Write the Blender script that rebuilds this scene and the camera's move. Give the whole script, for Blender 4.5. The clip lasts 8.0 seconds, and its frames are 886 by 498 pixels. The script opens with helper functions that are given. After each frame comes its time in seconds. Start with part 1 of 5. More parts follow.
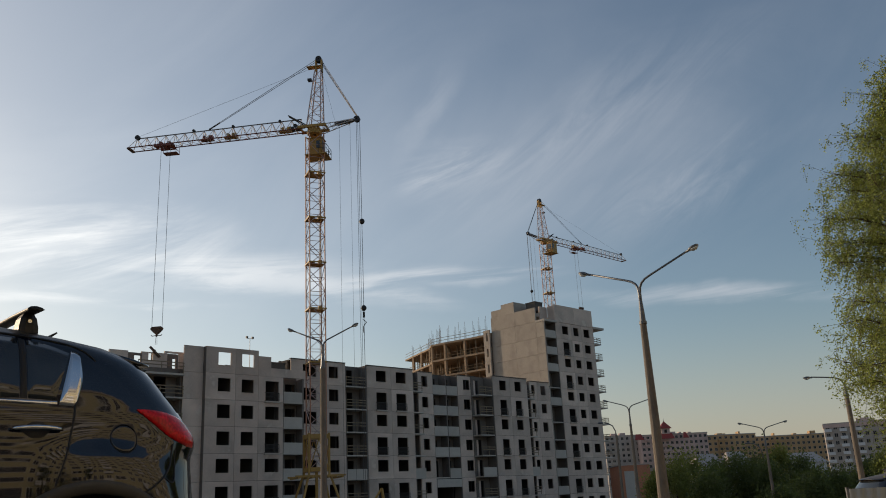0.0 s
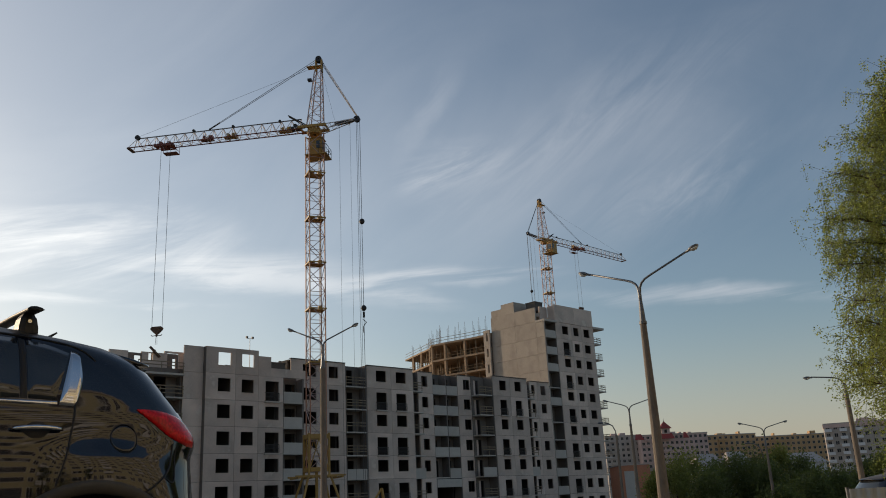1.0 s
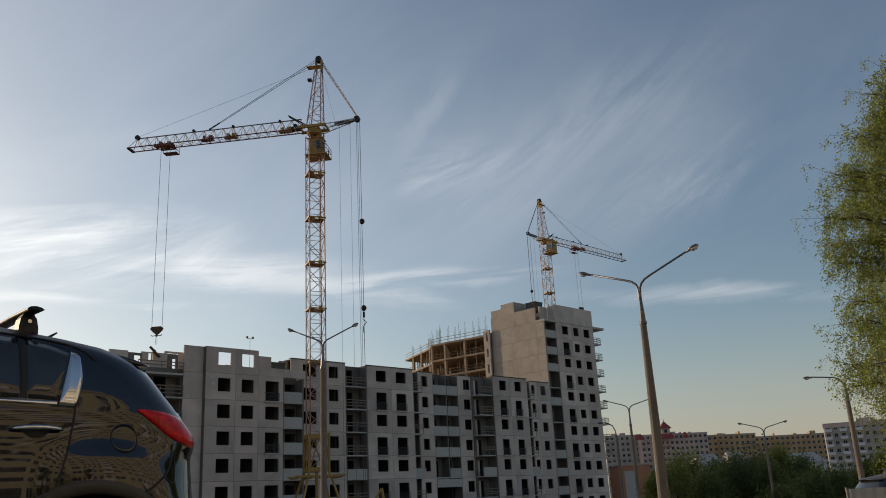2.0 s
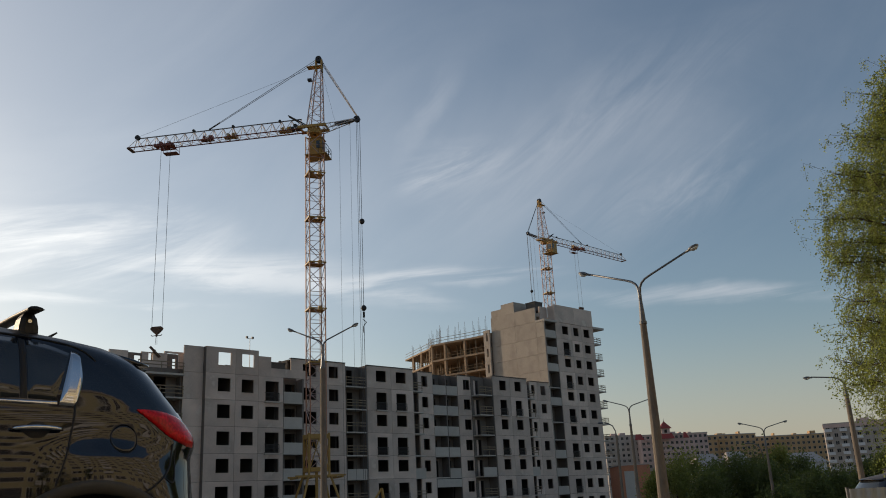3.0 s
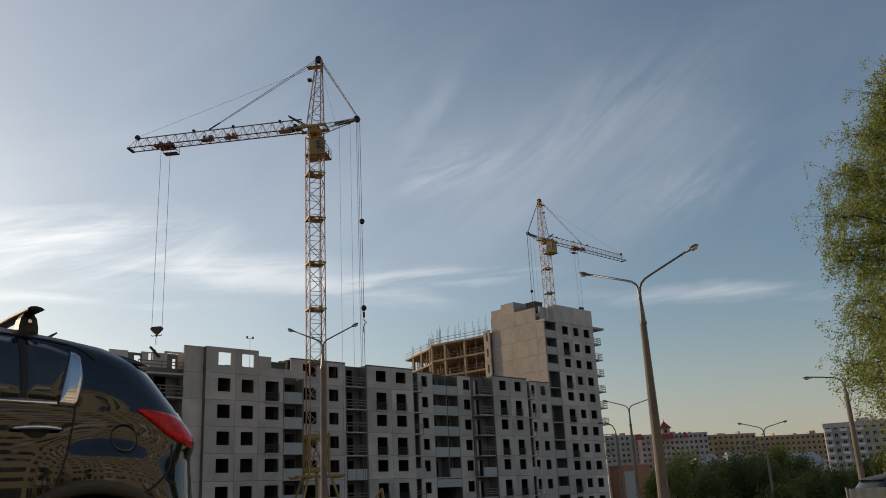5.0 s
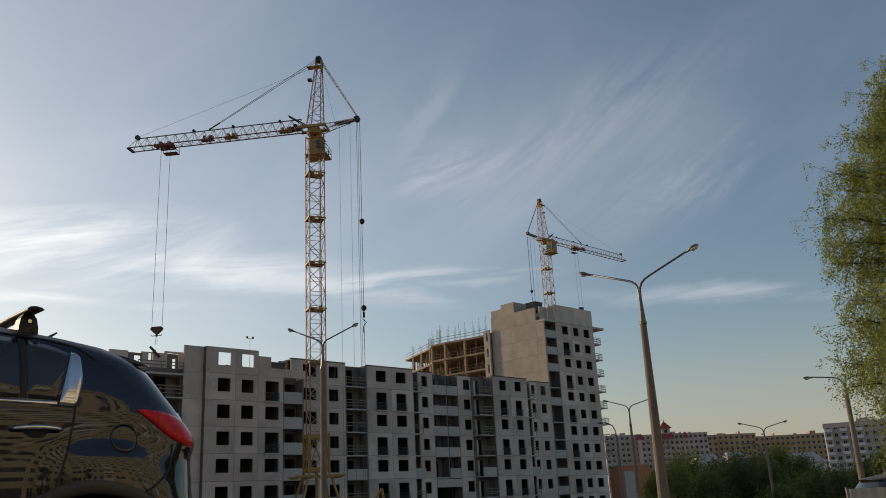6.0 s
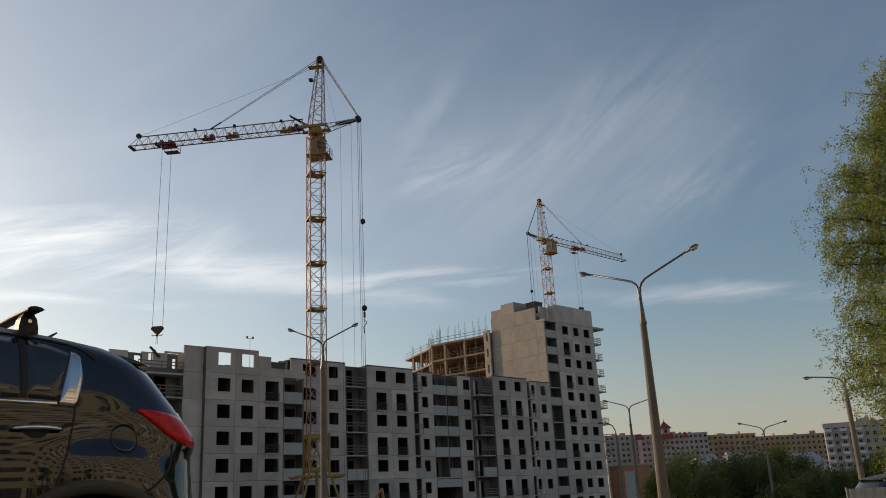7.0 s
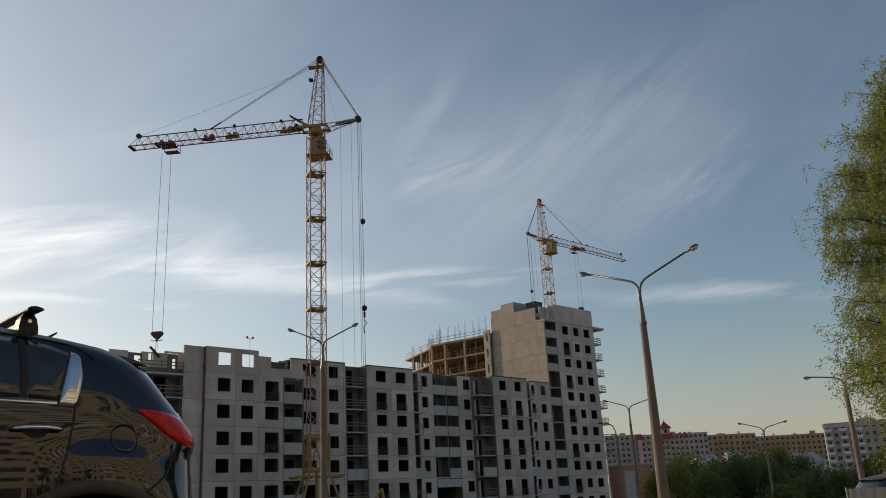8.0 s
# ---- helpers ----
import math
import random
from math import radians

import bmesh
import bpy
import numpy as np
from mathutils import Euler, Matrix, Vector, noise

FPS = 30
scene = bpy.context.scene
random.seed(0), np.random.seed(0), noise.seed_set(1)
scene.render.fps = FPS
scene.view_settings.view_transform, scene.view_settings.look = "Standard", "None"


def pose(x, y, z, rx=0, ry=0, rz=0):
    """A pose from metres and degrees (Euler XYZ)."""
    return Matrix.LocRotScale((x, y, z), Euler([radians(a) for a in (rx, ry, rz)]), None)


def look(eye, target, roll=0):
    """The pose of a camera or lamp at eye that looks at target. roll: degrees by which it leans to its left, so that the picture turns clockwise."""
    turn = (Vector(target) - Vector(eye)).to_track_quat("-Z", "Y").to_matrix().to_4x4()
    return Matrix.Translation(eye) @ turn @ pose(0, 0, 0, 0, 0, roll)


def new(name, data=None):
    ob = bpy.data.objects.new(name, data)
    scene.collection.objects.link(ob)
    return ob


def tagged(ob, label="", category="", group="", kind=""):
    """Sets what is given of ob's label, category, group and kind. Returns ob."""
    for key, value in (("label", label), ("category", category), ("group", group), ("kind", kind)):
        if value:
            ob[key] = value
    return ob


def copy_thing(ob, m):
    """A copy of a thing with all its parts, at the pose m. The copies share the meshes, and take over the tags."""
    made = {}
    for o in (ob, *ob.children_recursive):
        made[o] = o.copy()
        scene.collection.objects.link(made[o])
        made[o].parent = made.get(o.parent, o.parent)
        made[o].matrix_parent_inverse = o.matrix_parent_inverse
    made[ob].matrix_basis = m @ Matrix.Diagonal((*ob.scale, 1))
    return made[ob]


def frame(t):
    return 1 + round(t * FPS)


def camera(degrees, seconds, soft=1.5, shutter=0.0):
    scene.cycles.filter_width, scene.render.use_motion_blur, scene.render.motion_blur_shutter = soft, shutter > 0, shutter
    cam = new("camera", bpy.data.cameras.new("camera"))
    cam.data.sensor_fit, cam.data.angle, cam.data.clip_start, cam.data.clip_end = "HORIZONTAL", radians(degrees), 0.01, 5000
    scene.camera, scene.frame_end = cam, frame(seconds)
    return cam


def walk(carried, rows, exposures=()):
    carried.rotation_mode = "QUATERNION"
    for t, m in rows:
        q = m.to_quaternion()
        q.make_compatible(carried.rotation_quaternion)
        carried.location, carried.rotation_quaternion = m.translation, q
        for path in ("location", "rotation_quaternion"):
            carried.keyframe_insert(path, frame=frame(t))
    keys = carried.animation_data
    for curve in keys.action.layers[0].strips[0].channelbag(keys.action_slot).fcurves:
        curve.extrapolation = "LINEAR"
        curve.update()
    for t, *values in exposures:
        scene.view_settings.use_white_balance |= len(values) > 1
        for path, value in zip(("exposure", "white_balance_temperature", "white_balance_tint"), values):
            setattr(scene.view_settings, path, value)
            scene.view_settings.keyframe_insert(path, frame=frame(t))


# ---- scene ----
EYE = (0.0, 0.0, 0.6)
cam = camera(55.48, 8.0, soft=1.0)
VIEW = look(EYE, (0.0, 0.957375, 0.6 + 0.288848), -2.939)
walk(cam, [(0.0, VIEW), (8.0, VIEW)], exposures=[(0.0, -0.02, 6720, 11), (8.0, -0.02, 6720, 11)])

# ---- sky, sun ----
SUN_AZ, SUN_EL = radians(60), radians(12)      # azimuth counted from +y towards -x
TO_SUN = Vector((-math.sin(SUN_AZ) * math.cos(SUN_EL), math.cos(SUN_AZ) * math.cos(SUN_EL), math.sin(SUN_EL)))


def build_world():
    w = bpy.data.worlds.new("evening_sky")
    scene.world = w
    w.use_nodes = True
    nt = w.node_tree
    nt.nodes.clear()
    N, K = nt.nodes.new, nt.links.new

    def math_node(op, a, b=None, c=None):
        m = N("ShaderNodeMath")
        m.operation = op
        for i, v in enumerate((a, b, c)):
            if v is None:
                continue
            if isinstance(v, (int, float)):
                m.inputs[i].default_value = v
            else:
                K(v, m.inputs[i])
        return m.outputs[0]

    def ramp(v, a, b):
        m = N("ShaderNodeMapRange")
        m.interpolation_type = "SMOOTHSTEP"
        K(v, m.inputs[0])
        m.inputs[1].default_value, m.inputs[2].default_value = a, b
        return m.outputs[0]

    sky = N("ShaderNodeTexSky")
    sky.sky_type, sky.sun_disc = "NISHITA", False
    sky.sun_elevation, sky.sun_rotation = SUN_EL, -SUN_AZ
    sky.air_density, sky.dust_density, sky.ozone_density = 1.0, 1.3, 1.6
    co = N("ShaderNodeTexCoord")
    sep = N("ShaderNodeSeparateXYZ")
    K(co.outputs["Generated"], sep.inputs[0])
    x, y, z = sep.outputs
    az, el = math_node("ARCTAN2", x, y), math_node("ARCSINE", z)
    pos = N("ShaderNodeCombineXYZ")
    K(az, pos.inputs[0]), K(el, pos.inputs[1])

    def streaks(turn, sx, sy, detail, rough, seed, warp=0.5):
        mp = N("ShaderNodeMapping")
        mp.vector_type = "TEXTURE"
        K(pos.outputs[0], mp.inputs[0])
        mp.inputs["Location"].default_value = (seed, seed * 0.7, 0)
        mp.inputs["Rotation"].default_value = (0, 0, radians(turn))
        mp.inputs["Scale"].default_value = (1 / sx, 1 / sy, 1)
        t = N("ShaderNodeTexNoise")
        K(mp.outputs[0], t.inputs["Vector"])
        t.inputs["Scale"].default_value, t.inputs["Detail"].default_value, t.inputs["Roughness"].default_value = 1.0, detail, rough
        t.inputs["Distortion"].default_value = warp
        return t.outputs[0]

    def bump(v, lo, hi, soft):
        return math_node("MULTIPLY", ramp(v, lo - soft, lo + soft), ramp(v, hi + soft, hi - soft))

    dot = N("ShaderNodeVectorMath")
    dot.operation = "DOT_PRODUCT"
    K(co.outputs["Generated"], dot.inputs[0])
    dot.inputs[1].default_value = TO_SUN
    near = ramp(dot.outputs["Value"], 0.25, 1.0)          # haze and clouds glow towards the sun
    times, plus = (lambda a, c: math_node("MULTIPLY", a, c)), (lambda a, c: math_node("ADD", a, c))
    # edges of the clouds are drawn out by a slow warp
    wn = N("ShaderNodeTexNoise")
    K(pos.outputs[0], wn.inputs["Vector"])
    wn.inputs["Scale"].default_value, wn.inputs["Detail"].default_value = 9.0, 5.0
    shift = N("ShaderNodeVectorMath")
    shift.operation = "MULTIPLY_ADD"
    K(wn.outputs["Color"], shift.inputs[0])
    shift.inputs[1].default_value, shift.inputs[2].default_value = (0.07, 0.034, 0), (-0.035, -0.017, 0)
    bent = N("ShaderNodeVectorMath")
    K(pos.outputs[0], bent.inputs[0]), K(shift.outputs[0], bent.inputs[1])

    def cloud(a, e, length, height, turn=0.0):
        mp = N("ShaderNodeMapping")
        mp.vector_type = "TEXTURE"
        K(bent.outputs[0], mp.inputs[0])
        mp.inputs["Location"].default_value = (a, e, 0)
        mp.inputs["Rotation"].default_value = (0, 0, radians(turn))
        mp.inputs["Scale"].default_value = (length, height, 1)
        ln = N("ShaderNodeVectorMath")
        ln.operation = "LENGTH"
        K(mp.outputs[0], ln.inputs[0])
        return ramp(ln.outputs["Value"], 1.0, 0.0)

    level = ramp(streaks(3, 2.6, 30, 9, 0.62, 3.0, 0.7), 0.36, 0.62)
    rising = ramp(streaks(16, 4.0, 22, 9, 0.62, 7.0, 0.9), 0.38, 0.64)
    combed = ramp(streaks(34, 4.4, 22, 9, 0.64, 5.0, 1.1), 0.34, 0.72)
    veil = ramp(streaks(30, 1.6, 3.6, 6, 0.55, 1.0, 0.8), 0.40, 0.80)
    # a bank low on the sun's side, level streaks over the roofs, combed wisps higher up
    parts = [(times(cloud(-0.50, 0.290, 0.30, 0.075, 4), rising), 0.60), (cloud(-0.455, 0.290, 0.16, 0.024, 18), 0.28), (times(cloud(-0.42, 0.239, 0.20, 0.014, 1), level), 0.62),
             (times(cloud(-0.24, 0.268, 0.22, 0.040, -2), level), 0.46), (times(cloud(-0.29, 0.300, 0.07, 0.050, 40), combed), 0.25),
             (times(cloud(-0.01, 0.259, 0.21, 0.016, 1), level), 0.50), (times(cloud(-0.06, 0.236, 0.11, 0.016, -9), level), 0.34),
             (times(cloud(0.32, 0.212, 0.22, 0.016, -6), level), 0.50), (times(cloud(0.29, 0.340, 0.16, 0.070, 14), combed), 0.26),
             (times(cloud(0.01, 0.385, 0.11, 0.040, 8), rising), 0.26), (times(cloud(0.16, 0.415, 0.26, 0.065, 30), combed), 0.15),
             (times(cloud(0.32, 0.450, 0.18, 0.055, 30), combed), 0.11), (times(cloud(-0.01, 0.450, 0.10, 0.025, 55), combed), 0.12), (veil, 0.10), (times(cloud(0.12, 0.37, 0.42, 0.17, 12), veil), 0.13), (cloud(0.14, 0.38, 0.40, 0.15, 12), 0.09)]
    cover = times(parts[0][0], parts[0][1])
    for layer, weight in parts[1:]:
        cover = plus(cover, times(layer, weight))
    cover = math_node("MINIMUM", plus(cover, times(near, 0.18)), 0.9)
    haze = times(ramp(el, 0.20, -0.02), 0.56)
    warm = N("ShaderNodeMix")
    warm.data_type = "RGBA"
    K(near, warm.inputs[0])
    warm.inputs[6].default_value, warm.inputs[7].default_value = (3.95, 3.4, 3.15, 1), (10.0, 8.4, 6.6, 1)
    hazy = N("ShaderNodeMix")
    hazy.data_type = "RGBA"
    K(haze, hazy.inputs[0]), K(sky.outputs[0], hazy.inputs[6]), K(warm.outputs[2], hazy.inputs[7])
    tint = N("ShaderNodeMix")
    tint.data_type = "RGBA"
    K(near, tint.inputs[0])
    tint.inputs[6].default_value, tint.inputs[7].default_value = (5.2, 5.5, 6.0, 1), (9.35, 9.65, 9.7, 1)
    mix = N("ShaderNodeMix")
    mix.data_type = "RGBA"
    K(cover, mix.inputs[0])
    K(hazy.outputs[2], mix.inputs[6])
    K(tint.outputs[2], mix.inputs[7])
    bg = N("ShaderNodeBackground")
    K(mix.outputs[2], bg.inputs[0])
    bg.inputs[1].default_value = 0.125
    out = N("ShaderNodeOutputWorld")
    K(bg.outputs[0], out.inputs[0])


build_world()
sun = new("sun", bpy.data.lights.new("sun", "SUN"))
sun.data.energy, sun.data.angle, sun.data.color = 2.2, radians(0.6), (1.0, 0.78, 0.55)
sun.matrix_world = look((0, 0, 0), -TO_SUN)


# ---- materials ----
def material(name, color, rough=0.8, metal=0.0, spread=0.12, scale=3.0, fine=40.0, bump=0.15, stain=None, stain_at=(0.5, 0.75), stain_scale=0.6,
             per_object=0.0, stretch=(1, 1, 1), coat=0.0, island=0.0, spec=0.5, patch=None):
    """Base colour broken up at two scales, with stains and fine relief, in metres of the object's space."""
    m = bpy.data.materials.new(name)
    m.use_nodes = True
    nt = m.node_tree
    b = nt.nodes["Principled BSDF"]
    N, K = nt.nodes.new, nt.links.new
    b.inputs["Roughness"].default_value, b.inputs["Metallic"].default_value = rough, metal
    b.inputs["Coat Weight"].default_value, b.inputs["Coat Roughness"].default_value = coat, 0.03
    b.inputs["Specular IOR Level"].default_value = spec
    co = N("ShaderNodeTexCoord")
    mp = N("ShaderNodeMapping")
    mp.inputs["Scale"].default_value = stretch
    K(co.outputs["Object"], mp.inputs[0])
    vec = mp.outputs[0]
    if per_object:
        info = N("ShaderNodeObjectInfo")
        add = N("ShaderNodeVectorMath")
        add.operation = "MULTIPLY_ADD"
        K(info.outputs["Random"], add.inputs[0])
        add.inputs[1].default_value = (37, 53, 71)
        K(vec, add.inputs[2])
        vec = add.outputs[0]

    def noise_tex(s, detail):
        t = N("ShaderNodeTexNoise")
        K(vec, t.inputs["Vector"])
        t.inputs["Scale"].default_value, t.inputs["Detail"].default_value = s, detail
        return t.outputs[0]

    def mixed(fac, a, c):
        x = N("ShaderNodeMix")
        x.data_type = "RGBA"
        K(fac, x.inputs[0])
        for s, v in ((6, a), (7, c)):
            if isinstance(v, tuple):
                x.inputs[s].default_value = (*v, 1)
            else:
                K(v, x.inputs[s])
        return x.outputs[2]

    def shade(k):
        return tuple(min(1.0, max(0.0, c * k)) for c in color)

    col = mixed(noise_tex(scale, 5), shade(1 - spread * 1.6), shade(1 + spread * 1.6))
    col2 = N("ShaderNodeMix")
    col2.data_type, col2.blend_type = "RGBA", "MULTIPLY"
    gr = N("ShaderNodeMapRange")
    K(noise_tex(fine, 3), gr.inputs[0])
    gr.inputs[1].default_value, gr.inputs[2].default_value = 0.3, 0.7
    gr.inputs[3].default_value, gr.inputs[4].default_value = 1 - spread * 0.8, 1 + spread * 0.8
    col2.inputs[0].default_value = 1
    K(col, col2.inputs[6]), K(gr.outputs[0], col2.inputs[7])
    col = col2.outputs[2]
    if stain:
        st = N("ShaderNodeMapRange")
        K(noise_tex(stain_scale, 6), st.inputs[0])
        st.inputs[1].default_value, st.inputs[2].default_value = stain_at
        st.inputs[4].default_value = 0.8
        col = mixed(st.outputs[0], col, stain)
    if patch:
        pt = N("ShaderNodeMapRange")
        K(noise_tex(0.9, 7), pt.inputs[0])
        pt.inputs[1].default_value, pt.inputs[2].default_value, pt.inputs[4].default_value = 0.60, 0.68, 0.55
        col = mixed(pt.outputs[0], col, patch)
    if per_object or island:
        if island:
            src = N("ShaderNodeNewGeometry").outputs["Random Per Island"]
        else:
            src = info.outputs["Random"]
        k = island or per_object
        pr = N("ShaderNodeMapRange")
        K(src, pr.inputs[0])
        pr.inputs[3].default_value, pr.inputs[4].default_value = 1 - k, 1 + k
        c3 = N("ShaderNodeMix")
        c3.data_type, c3.blend_type = "RGBA", "MULTIPLY"
        c3.inputs[0].default_value = 1
        K(col, c3.inputs[6]), K(pr.outputs[0], c3.inputs[7])
        col = c3.outputs[2]
    K(col, b.inputs["Base Color"])
    if bump:
        bm = N("ShaderNodeBump")
        bm.inputs["Strength"].default_value, bm.inputs["Distance"].default_value = bump, 0.02
        K(noise_tex(fine, 4), bm.inputs["Height"])
        K(bm.outputs[0], b.inputs["Normal"])
    return m


def glass(name, color=(0.02, 0.025, 0.03), rough=0.02):
    m = material(name, color, rough, spread=0.02, bump=0.0, spec=0.9)
    return m


M = dict(
    concrete=material("concrete_panel", (0.615, 0.485, 0.405), 0.9, spread=0.12, scale=0.9, fine=14, stain=(0.43, 0.345, 0.29), stain_at=(0.46, 0.66), stain_scale=0.45, per_object=0.15, patch=(0.66, 0.57, 0.49)),
    # recess shade put into the colour: a darker copy of the panel concrete
    recess=material("shaded_recess_concrete", (0.17, 0.14, 0.12), 0.95, spread=0.14, scale=1.1, fine=12, stain=(0.13, 0.115, 0.10), stain_at=(0.45, 0.7), per_object=0.12),
    # same concrete as the panels; base colour set separately for this sunlit side
    end_wall=material("sunlit_end_concrete", (0.40, 0.345, 0.29), 0.9, spread=0.08, scale=0.7, fine=12, stain=(0.31, 0.265, 0.225), stain_at=(0.5, 0.7), per_object=0.05),
    # inside shade put into the colour so openings read dark; also dark roof parts
    inner=material("inner_shade_and_roof_concrete", (0.10, 0.09, 0.08), 0.95, spread=0.15, scale=0.6, fine=10),
    parapet=material("loggia_parapet_concrete", (0.47, 0.42, 0.37), 0.85, spread=0.07, scale=1.2, fine=14, per_object=0.08),
    wood=material("raw_timber", (0.24, 0.18, 0.12), 0.85, spread=0.2, scale=4, fine=30),
    rust=material("rusty_steel", (0.12, 0.07, 0.045), 0.75, 0.3, spread=0.25, scale=6, fine=40),
    cast=material("cast_concrete", (0.33, 0.235, 0.155), 0.9, spread=0.12, scale=0.8, fine=9, stain=(0.26, 0.2, 0.15), stain_at=(0.5, 0.7)),
    yellow=material("yellow_crane_paint", (0.38, 0.215, 0.05), 0.55, spread=0.14, scale=1.5, fine=20, stain=(0.25, 0.11, 0.04), stain_at=(0.62, 0.8), stain_scale=2.2),
    faded=material("faded_pink_white_paint", (0.46, 0.35, 0.34), 0.6, spread=0.14, scale=1.2, fine=18, stain=(0.30, 0.12, 0.06), stain_at=(0.52, 0.74), stain_scale=1.4),
    orange=material("orange_crane_paint", (0.42, 0.185, 0.11), 0.55, spread=0.15, scale=1.5, fine=20, stain=(0.2, 0.09, 0.04), stain_at=(0.6, 0.8), stain_scale=2),
    white_paint=material("worn_white_paint", (0.58, 0.55, 0.55), 0.6, spread=0.1, scale=2, fine=20, stain=(0.35, 0.2, 0.12), stain_at=(0.58, 0.78), stain_scale=2),
    red_paint=material("dark_red_paint", (0.20, 0.06, 0.045), 0.6, spread=0.2, scale=2, fine=20),
    dark=material("dark_greased_steel", (0.05, 0.045, 0.045), 0.5, 0.6, spread=0.2, scale=4, fine=30),
    cable=material("steel_cable", (0.10, 0.10, 0.105), 0.55, 0.7, spread=0.15, scale=6, fine=60, bump=0.0),
    pole=material("street_pole_concrete", (0.21, 0.17, 0.135), 0.9, spread=0.15, scale=2.0, fine=35, stain=(0.10, 0.085, 0.07), stain_at=(0.5, 0.75), stain_scale=1.5, stretch=(1, 1, 0.4)),
    lampmetal=material("grey_lamp_metal", (0.16, 0.165, 0.175), 0.45, 0.7, spread=0.1, scale=5, fine=40),
    lens=material("lamp_glass", (0.55, 0.56, 0.55), 0.15, spread=0.05, bump=0.0),
    paint=material("dark_blue_car_paint", (0.003, 0.005, 0.012), 0.04, 0.0, spread=0.05, scale=3, fine=300, bump=0.0, spec=0.85),
    trim=material("black_plastic_trim", (0.012, 0.012, 0.013), 0.5, spread=0.1, scale=5, fine=120, bump=0.1),
    arch=material("grey_plastic_cladding", (0.075, 0.068, 0.058), 0.6, spread=0.1, scale=5, fine=150, bump=0.15),
    chrome=material("chrome", (0.75, 0.75, 0.76), 0.08, 1.0, spread=0.02, bump=0.0),
    window=glass("tinted_car_glass"),
    red_lens=material("red_lamp_lens", (0.70, 0.008, 0.010), 0.08, spread=0.38, scale=16, fine=60, bump=0.16, spec=0.35),
    tyre=material("rubber", (0.018, 0.018, 0.018), 0.85, spread=0.1, scale=10, fine=80),
    ground=material("dry_ground", (0.21, 0.175, 0.125), 0.95, spread=0.25, scale=0.3, fine=6, bump=0.4, stain=(0.09, 0.095, 0.04), stain_at=(0.5, 0.65), stain_scale=0.08),
    bark=material("birch_bark", (0.45, 0.43, 0.40), 0.85, spread=0.12, scale=8, fine=40, stain=(0.04, 0.035, 0.03), stain_at=(0.52, 0.62), stain_scale=5, stretch=(1, 1, 3)),
    twig=material("dark_twig", (0.07, 0.045, 0.03), 0.85, spread=0.2, scale=8, fine=40),
)


def leaf_material(name, color, back, island=0.35):
    m = material(name, color, 0.55, spread=0.2, scale=1.2, fine=12, bump=0.0, island=island)
    nt = m.node_tree
    b = nt.nodes["Principled BSDF"]
    tr = nt.nodes.new("ShaderNodeBsdfTranslucent")
    tr.inputs[0].default_value = (*back, 1)
    mx = nt.nodes.new("ShaderNodeMixShader")
    mx.inputs[0].default_value = 0.48
    nt.links.new(b.outputs[0], mx.inputs[1])
    nt.links.new(tr.outputs[0], mx.inputs[2])
    nt.links.new(mx.outputs[0], nt.nodes["Material Output"].inputs[0])
    return m


M["birch"] = leaf_material("birch_leaf", (0.13, 0.16, 0.046), (0.44, 0.50, 0.11), 0.7)
M["far_leaf"] = leaf_material("shrub_leaf", (0.085, 0.105, 0.034), (0.19, 0.22, 0.045), 0.6)
# lit copy of the shrub leaf: sunlight on some crowns put into the colour
M["sunlit_leaf"] = leaf_material("sunlit_shrub_leaf", (0.14, 0.16, 0.045), (0.40, 0.40, 0.08), 0.55)


def add_dust(m, color):
    """A film of dust on what faces up."""
    nt = m.node_tree
    b = nt.nodes["Principled BSDF"]
    geo, sep, rng = (nt.nodes.new("ShaderNode" + k) for k in ("NewGeometry", "SeparateXYZ", "MapRange"))
    nt.links.new(geo.outputs["Normal"], sep.inputs[0])
    nt.links.new(sep.outputs[2], rng.inputs[0])
    rng.inputs[1].default_value, rng.inputs[2].default_value, rng.inputs[4].default_value = 0.72, 0.93, 0.75
    mx, rough = nt.nodes.new("ShaderNodeMix"), nt.nodes.new("ShaderNodeMapRange")
    mx.data_type = "RGBA"
    nt.links.new(rng.outputs[0], mx.inputs[0])
    nt.links.new(b.inputs["Base Color"].links[0].from_socket, mx.inputs[6])
    mx.inputs[7].default_value = (*color, 1)
    nt.links.new(mx.outputs[2], b.inputs["Base Color"])
    nt.links.new(rng.outputs[0], rough.inputs[0])
    rough.inputs[2].default_value, rough.inputs[3].default_value, rough.inputs[4].default_value = 0.75, b.inputs["Roughness"].default_value, 0.5
    nt.links.new(rough.outputs[0], b.inputs["Roughness"])


add_dust(M["paint"], (0.115, 0.085, 0.055))


